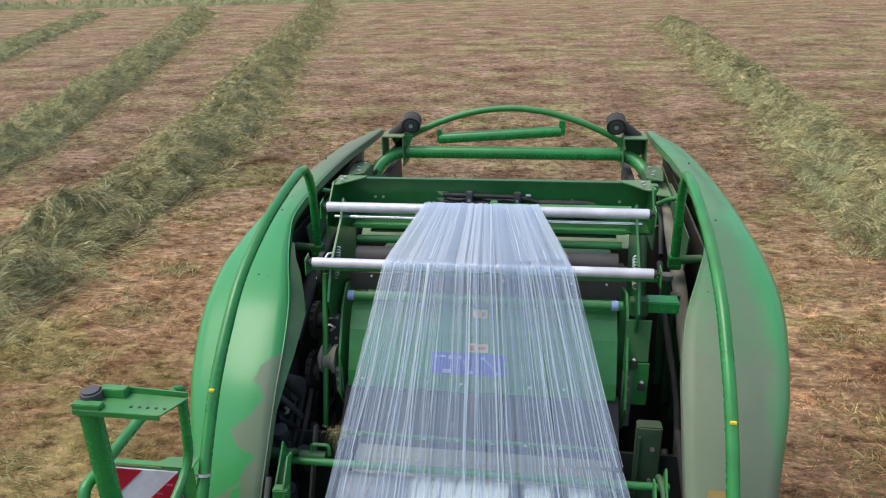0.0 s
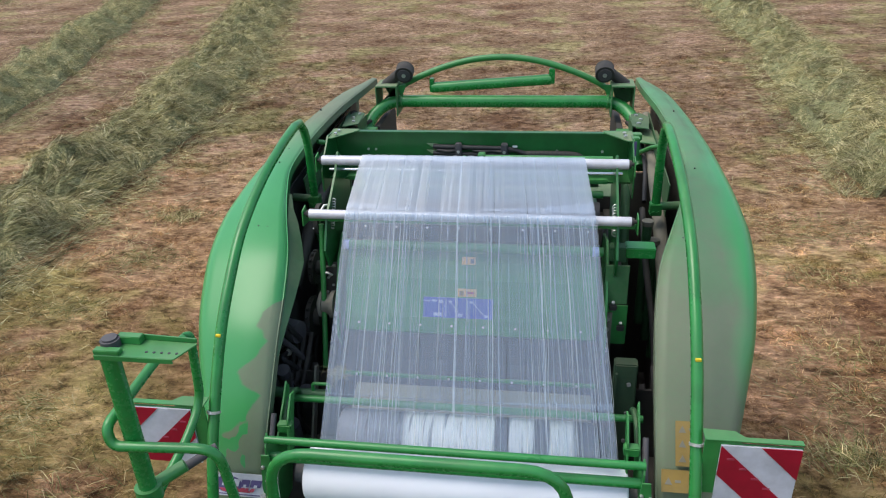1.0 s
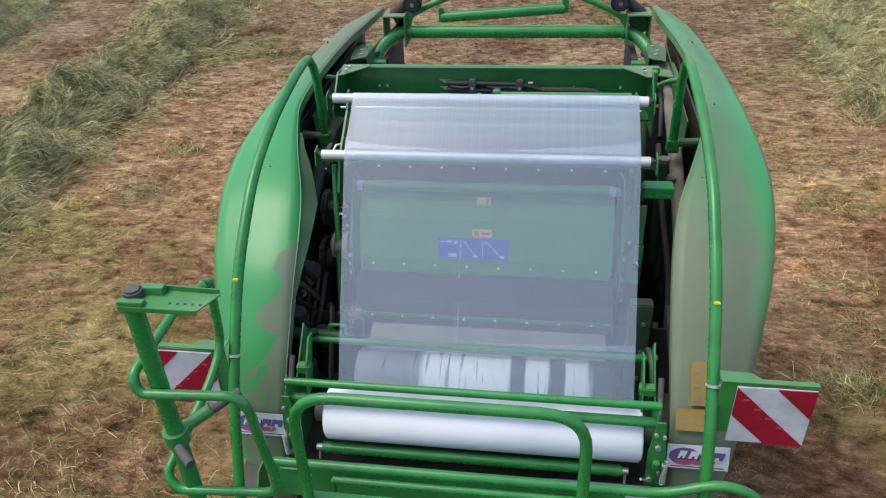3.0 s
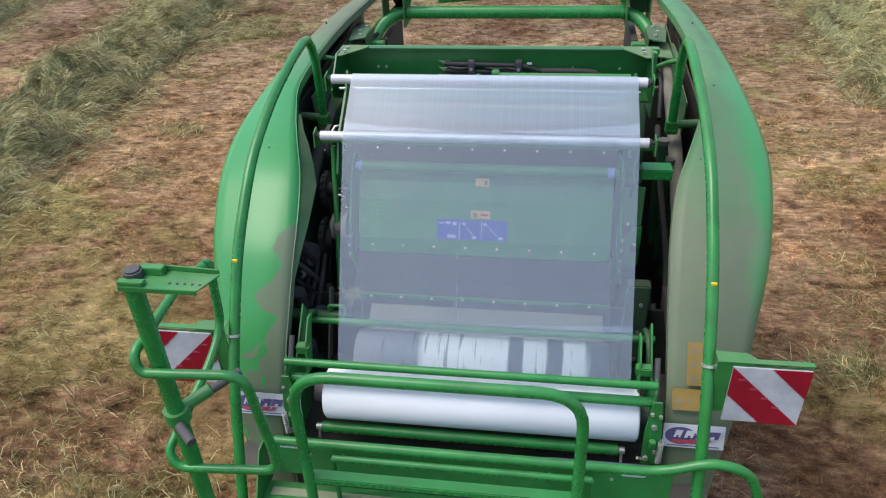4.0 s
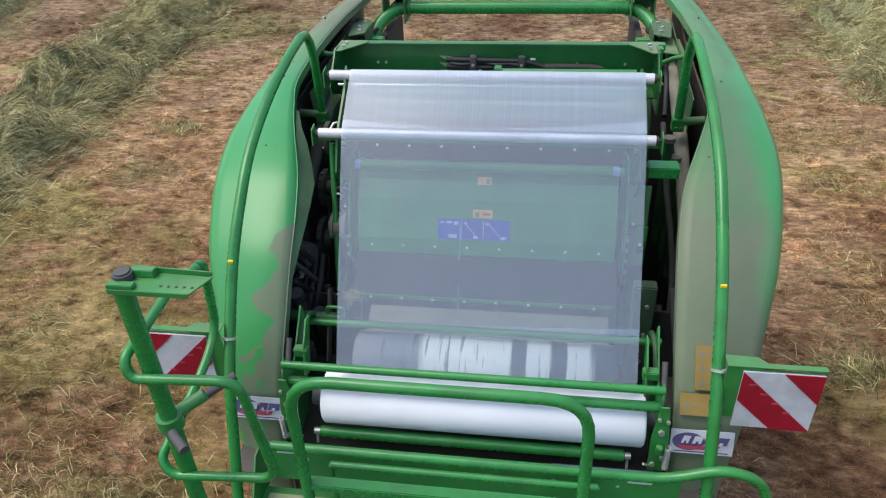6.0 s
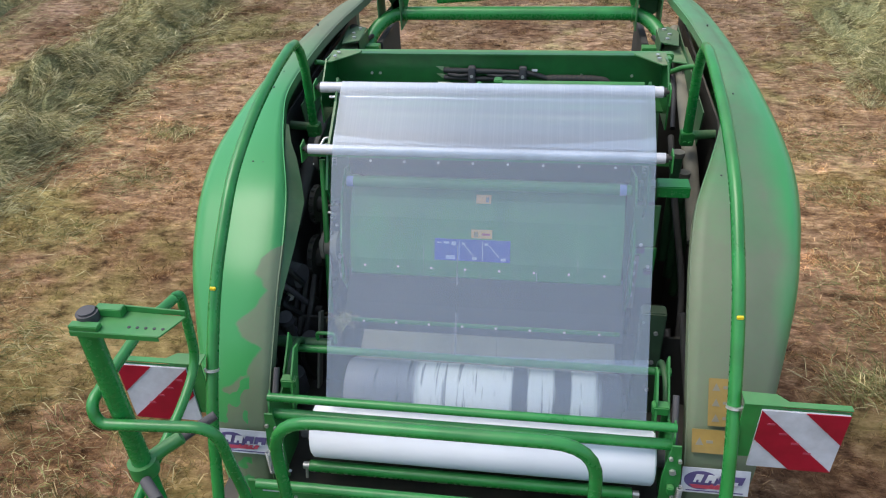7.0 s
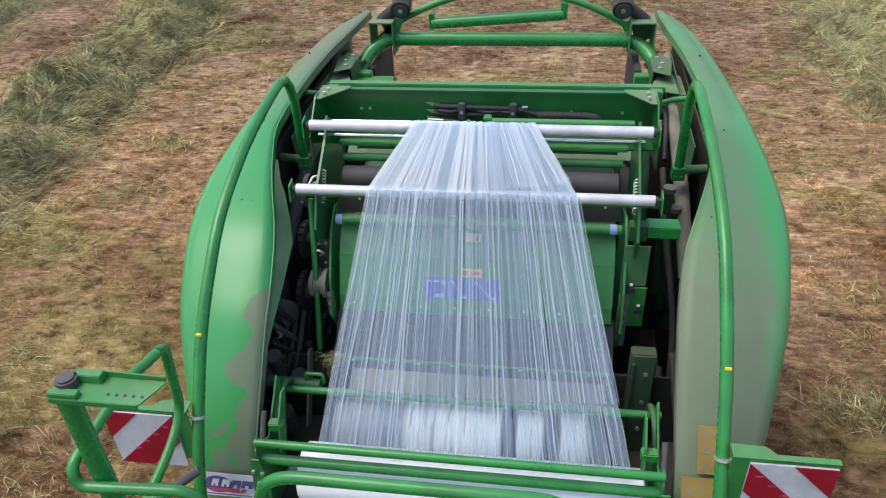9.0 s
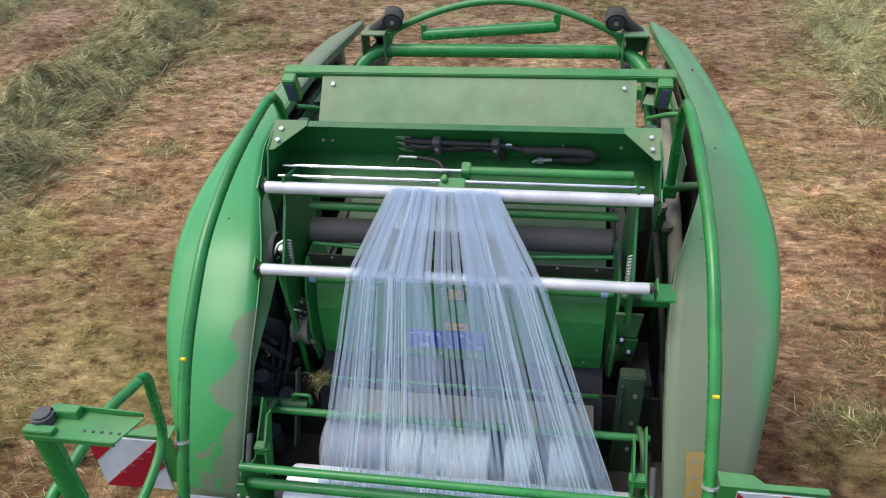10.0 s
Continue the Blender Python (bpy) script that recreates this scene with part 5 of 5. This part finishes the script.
def access_handle():
    """The post with bent hand loop, tray and grips beside the platform."""
    post = part("post", Geo().tube([(-0.885, -0.595, 1.15), (-0.885, -0.595, 2.765)], 0.028, 18), "green_clean", baler)
    loop = [(-0.885, -0.25, 2.562), (-0.915, -0.33, 2.562), (-0.945, -0.625, 2.51), (-0.93, -0.64, 2.45), (-0.60, -0.62, 2.45), (-0.565, -0.60, 1.985), (-0.93, -0.62, 1.98), (-0.97, -0.60, 2.03), (-0.90, -0.30, 2.19), (-0.895, -0.175, 2.26), (-0.875, -0.18, 2.562)]
    part("hand_loop", Geo().tube(loop, 0.0165, 12, 0.07, closed=True), "green_clean", post)
    tray = part("tray", Geo().plate([(-0.915, -0.622), (-0.67, -0.622), (-0.635, -0.54), (-0.87, -0.53)], "z", 2.7700, 2.7750, 0.001).box(-0.915, -0.675, -0.624, -0.619, 2.7580, 2.7740, 0.001)
                .plate([(-0.87, 2.7720), (-0.64, 2.7720), (-0.64, 2.7870), (-0.80, 2.7940), (-0.87, 2.7940)], "y", -0.535, -0.53, 0.001).box(-0.915, -0.835, -0.622, -0.598, 2.7750, 2.7900, 0.002).box(-0.875, -0.80, -0.562, -0.535, 2.7750, 2.8000, 0.002), "green", post)
    for k in range(5):
        part("hole", Geo().tube([(-0.765 + 0.023 * k, -0.595, 2.7745), (-0.765 + 0.023 * k, -0.595, 2.7765)], 0.0045, 10), "black", tray)
    part("knob", Geo().tube([(-0.885, -0.575, 2.7720), (-0.885, -0.575, 2.8000)], 0.028, 18).tube([(-0.885, -0.575, 2.7980), (-0.885, -0.575, 2.8060)], 0.022, 18), "grip", post, "grey rubber knob")
    part("collar", Geo().tube([(-0.885, -0.595, 2.20), (-0.885, -0.595, 2.25)], 0.042, 16).tube([(-0.885, -0.595, 2.235), (-0.84, -0.53, 2.24), (-0.80, -0.50, 2.255)], 0.022, 8), "green", post)
    part("grip", Geo().tube([(-0.835, -0.49, 2.215), (-0.735, -0.40, 2.25)], 0.0155, 14), "grip", post, "grey rubber grip")
    part("grip", Geo().tube([(-0.855, -0.645, 2.225), (-0.79, -0.70, 2.215)], 0.0165, 14), "grip", post, "grey rubber grip")
    part("grip", Geo().tube([(-0.74, -0.50, 1.42), (-0.62, -0.42, 1.44)], 0.016, 14), "grip", baler, "grey rubber grip")
    return post


def film_roll(x0, x1, y, z, r, material, label):
    """A wound roll with slightly domed ends and a core hole."""
    ro = thing("film_roll", label, "film roll", "film rolls in the cradle")
    prof = [(x0, r * 0.3), (x0, r * 0.93), (x0 + 0.008, r), (x1 - 0.008, r), (x1, r * 0.93), (x1, r * 0.3)]
    n, g = 40, Geo()
    verts = [(x, y + q * math.cos(2 * math.pi * k / n), z + q * math.sin(2 * math.pi * k / n)) for x, q in prof for k in range(n)]
    g.add(verts, [(i * n + k, (i + 1) * n + k, (i + 1) * n + (k + 1) % n, i * n + (k + 1) % n) for i in range(len(prof) - 1) for k in range(n)], True)
    part("wound_film", g, material, ro)
    part("core", Geo().rod((x0 - 0.02, y, z), (x1 + 0.02, y, z), r * 0.3, 20), "grip", ro)
    return ro


# ---- film ----
STRIPS = 76
UPPER, LOWER, FOOT = Vector((0, 1.010, 2.793)), Vector((0, 0.737, 2.624)), Vector((0, 0.01, 1.90))
# seconds; middle and half width at the upper roller, at the lower roller and at the foot; gathering
SPREAD = [(0.0, -0.008, 0.255, -0.002, 0.395, 0.06, 0.58, 1.0), (0.3, -0.005, 0.265, 0.0, 0.405, 0.06, 0.585, 1.0), (0.5, 0.0, 0.33, 0.0, 0.45, 0.062, 0.59, 0.9),
          (0.7, 0.0, 0.42, 0.01, 0.505, 0.064, 0.59, 0.75), (0.9, 0.0, 0.50, 0.01, 0.545, 0.064, 0.595, 0.55), (1.2, 0.01, 0.545, 0.02, 0.575, 0.064, 0.60, 0.38),
          (1.5, 0.015, 0.585, 0.02, 0.60, 0.064, 0.60, 0.22), (1.8, 0.02, 0.61, 0.025, 0.62, 0.064, 0.60, 0.10), (2.2, 0.03, 0.645, 0.033, 0.645, 0.064, 0.60, 0.0),
          (4.0, 0.03, 0.65, 0.034, 0.648, 0.064, 0.60, 0.0), (7.4, 0.03, 0.655, 0.035, 0.65, 0.064, 0.60, 0.0), (7.65, 0.025, 0.63, 0.03, 0.645, 0.064, 0.60, 0.1),
          (7.8, 0.01, 0.50, 0.03, 0.60, 0.064, 0.60, 0.4), (8.0, 0.0, 0.30, 0.01, 0.46, 0.064, 0.595, 0.9), (8.3, 0.0, 0.26, 0.005, 0.43, 0.064, 0.59, 1.0),
          (8.8, -0.003, 0.255, 0.005, 0.42, 0.064, 0.585, 1.0), (9.2, -0.01, 0.25, 0.003, 0.415, 0.066, 0.58, 1.0), (9.4, -0.015, 0.235, -0.005, 0.405, 0.07, 0.575, 0.9),
          (9.5, -0.02, 0.225, -0.01, 0.40, 0.073, 0.57, 0.95), (9.6, -0.02, 0.22, -0.012, 0.395, 0.076, 0.565, 0.95), (9.8, -0.025, 0.21, -0.014, 0.378, 0.083, 0.555, 0.95), (10.0, -0.03, 0.20, -0.015, 0.362, 0.09, 0.545, 0.95)]
TIP = [(0.0, 0.0), (9.0, 0.0), (9.2, 0.4), (9.3, 2.0), (9.4, 4.8), (9.5, 8.2), (9.6, 11.3), (9.8, 17.6), (10.0, 23.6)]


def tip_at(t):
    return float(np.interp(t, [a for a, _ in TIP], [b for _, b in TIP]))


def on_gate(p, t):
    return HINGE + Matrix.Rotation(radians(tip_at(t)), 3, "X") @ (Vector(p) - HINGE)


def strip_mesh(name, length, w0, w1):
    g = Geo()
    n = 6
    pts = []
    for k in range(n + 1):
        u = k / n
        w = (w0 + (w1 - w0) * u) / 2
        pts += [(-w, u * length, 0), (0, u * length, 0), (w, u * length, 0)]
    return g.add(pts, [(3 * k + j, 3 * k + j + 1, 3 * k + j + 4, 3 * k + j + 3) for k in range(n) for j in range(2)], True)


def slack_at(t):
    """How loose the film hangs: it slackens while the binding unit tips back."""
    return min(max((t - 9.1) / 0.7, 0.0), 1.0)


def bunched(u, t, most):
    """The place across the web after loose film has fallen together into thick bundles on both sides."""
    bundle = (0.56 if abs(u) < 0.6 else 0.80) * (1 if u > 0 else -1)
    return u + (bundle - u) * most * slack_at(t) * (abs(u) < 0.97)


def wound_back(start, end, length):
    """The start of a foot piece, drawn down towards the roll by what the run has shortened."""
    d = end - start
    return start - d.normalized() * max(0.0, length + 0.814 - d.length - 0.03)


def build_film():
    film = thing("stretch_film", "clear milky stretch film drawn from the roll over two rollers", "plastic film")
    pitch = 2 * 0.65 / STRIPS
    low = 2 * 0.60 / STRIPS
    made = []
    rnd = random.Random(21)
    for i in range(STRIPS):
        u = (i + 0.5) / STRIPS * 2 - 1
        # the lower run meets close above the second roll, the upper run just above the lower roller
        k = rnd.uniform(-0.006, 0.006)
        la, lb, lc, le = 0.218 + max(0.0, 0.0133 * u * u + 0.0097 * u), 0.814, 0.030 + k + 0.034 * u * u + 0.022 * max(u, 0.0), 0.310 - k
        a = part("film_strip", strip_mesh("film_strip", la, low, low + (pitch - low) * la / 1.029), "film", film)
        b = part("film_strip", strip_mesh("film_strip", lb, pitch, pitch + (low - pitch) * lb / 1.029), "film", film)
        c = part("film_strip", strip_mesh("film_strip", lc, pitch, pitch), "film_skylit", film)
        e = part("film_strip", strip_mesh("film_strip", le, pitch, pitch), "film_skylit", film)
        d = part("film_strip", strip_mesh("film_strip", 0.205, pitch, pitch), "film_skylit", film)
        made.append((a, b, c, d, e))
    return made, build_folds(film)


FOLDS = 84


def fold_mesh(length, width, wave, phase):
    """A narrow doubled crease of film, waving a little in its own plane."""
    n, pts = 16, []
    for k in range(n + 1):
        u = k / n
        o = wave * (math.sin(phase + 5.0 * u) + 0.5 * math.sin(2.3 * phase + 11.0 * u))
        w = width * (0.75 + 0.25 * math.sin(phase * 1.7 + 7.0 * u)) / 2
        pts += [(o - w, u * length, 0), (o + w, u * length, 0)]
    return Geo().add(pts, [(2 * k, 2 * k + 1, 2 * k + 3, 2 * k + 2) for k in range(n)], True)


def build_folds(film):
    made = []
    rnd = random.Random(33)
    for i in range(FOLDS):
        side = 1 if i % 2 else -1
        u = side * min(0.985, abs(rnd.gauss(0.74, 0.16))) if i < FOLDS * 0.5 else rnd.uniform(-0.95, 0.95)
        if i < 2:
            u = side * 0.995
        w, ph = rnd.choice((0.0014, 0.0018, 0.0022, 0.003, 0.0045, 0.007)), rnd.uniform(0, 6.3)
        wave = rnd.uniform(0.001, 0.005)
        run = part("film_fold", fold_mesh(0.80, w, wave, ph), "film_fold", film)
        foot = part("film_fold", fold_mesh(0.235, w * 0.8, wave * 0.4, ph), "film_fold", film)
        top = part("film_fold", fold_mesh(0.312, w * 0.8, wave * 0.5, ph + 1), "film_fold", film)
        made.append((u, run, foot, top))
    return made


def lay(start, end, twist, lift):
    """The pose of a strip that starts at one place and runs towards another, its face to the sky."""
    d = (end - start).normalized()
    x = Vector((1, 0, 0))
    x = (x - d * x.dot(d)).normalized()
    n = x.cross(d)
    if n.z < 0:
        x, n = -x, -n
    m = Matrix((x, d, n)).transposed().to_4x4()
    return Matrix.Translation(start + n * lift) @ m @ Matrix.Rotation(twist, 4, "Y")


# ---- build ----
field()
stubble()
loose_straw()
long_grass()
windrow([(-6.5, 1.0), (-6.65, 4.0), (-6.68, 6.7), (-6.8, 9.7), (-7.95, 15.8), (-10.2, 24.0), (-14.7, 43.0), (-19.0, 60.0)], 0.95, 0.38, 190000, 11, "loose ridge of cut green hay across brown stubble")
windrow([(-11.0, 9.5), (-12.1, 13.7), (-14.6, 21.4), (-19.5, 35.0), (-27.6, 55.0)], 0.95, 0.36, 70000, 12, "loose ridge of cut green hay across brown stubble")
windrow([(-21.0, 20.0), (-27.0, 33.4), (-36.0, 54.0)], 1.0, 0.30, 30000, 13, "distant loose ridge of cut green hay")
windrow([(5.35, 7.4), (5.35, 10.5), (5.9, 16.0), (6.0, 22.0), (6.6, 40.0)], 0.85, 0.34, 85000, 14, "loose ridge of cut pale green hay")
windrow([(-60.0, 62.0), (-20.0, 66.0), (20.0, 66.0), (60.0, 60.0)], 1.6, 0.45, 30000, 15, "far headland ridge of cut green hay")

fender(-1, "fender_clean", "glossy green curved side cover with dust along the inner edge")
fender(1, "fender_dusty", "green curved side cover under a beige film of dust")
for side in (-1, 1):
    rail(side)
    warning_panel(side)
    stickers(side)
top_frame()
body()
gate = tailgate()
lower_front()
access_handle()
caught_straw()
film_roll(-0.595, 0.705, 0.02, 1.745, 0.115, "plastic_white", "white roll of stretch film in the cradle")
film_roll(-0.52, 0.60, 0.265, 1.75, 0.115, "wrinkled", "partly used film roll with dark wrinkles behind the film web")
strips, folds = build_film()


def motions():
    walk(gate, [(t, pose(*HINGE, a, 0, 0)) for t, a in TIP])
    rnd = random.Random(4)
    for i, (a, b, c, d, e) in enumerate(strips):
        u = (i + 0.5) / STRIPS * 2 - 1
        jit, tw, ph = rnd.uniform(-1, 1), rnd.uniform(-1, 1), rnd.uniform(-1, 1)
        lift = 0.0
        ra, rb, rc, rd, re = [], [], [], [], []
        for t, c1, h1, c2, h2, c3, h3, g in SPREAD:
            v = bunched(u, t, 0.42) if i % 2 else u
            top = on_gate((c1 + v * h1 + jit * 0.0035 * g, UPPER.y, UPPER.z), t)
            mid = on_gate((c2 + v * h2 + jit * 0.0045 * g, LOWER.y, LOWER.z), t)
            back = on_gate((c1 + v * h1 * 1.02 - jit * 0.003 * g, 0.975, 2.598), t)
            foot = Vector((c3 + u * h3 + ph * 0.004 * g, FOOT.y, FOOT.z))
            twist = tw * 0.11 * g
            up = lift + (0.004 + 0.004 * ph + 0.0012 * (i % 3)) * g
            ra.append((t, lay(wound_back(foot, mid, 0.22), mid, twist, up)))
            rb.append((t, lay(mid, foot, -twist, up + 0.0016)))
            rd.append((t, lay(top + Vector((0, 0.012, -0.006)), back, -twist, 0.0)))
            rc.append((t, lay(mid, top, twist, up)))
            re.append((t, lay(top + (top - mid).normalized() * 0.012, mid, -twist, up + 0.0016)))
        walk(a, ra)
        walk(b, rb)
        walk(c, rc)
        walk(d, rd)
        walk(e, re)
    # creases lie over while the film is gathered and turn edge-on to the camera when wide
    for u, run, foot, over in folds:
        lean, ra, rb, rc = rnd.uniform(-0.35, 0.35), [], [], []
        shift = rnd.uniform(-0.03, 0.03)
        first = u
        for t, c1, h1, c2, h2, c3, h3, g in SPREAD:
            # slack film falls together into a few thick bundles
            u = bunched(first, t, 0.7)
            top = on_gate((c1 + u * h1, UPPER.y, UPPER.z), t)
            mid = on_gate((c2 + (u + shift * g) * h2, LOWER.y, LOWER.z), t)
            base = Vector((c3 + (u + shift * 0.5) * h3, FOOT.y, FOOT.z))
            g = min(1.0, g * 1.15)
            edge_on = -1.5708 - 0.345 * (mid.x - 0.3)
            twist = lean * g + edge_on * (1 - g)
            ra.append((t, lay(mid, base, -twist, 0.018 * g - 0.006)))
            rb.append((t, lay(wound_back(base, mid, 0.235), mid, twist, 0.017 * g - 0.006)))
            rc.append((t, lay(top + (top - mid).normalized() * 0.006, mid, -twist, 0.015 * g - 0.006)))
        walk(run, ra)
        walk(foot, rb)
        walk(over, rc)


motions()
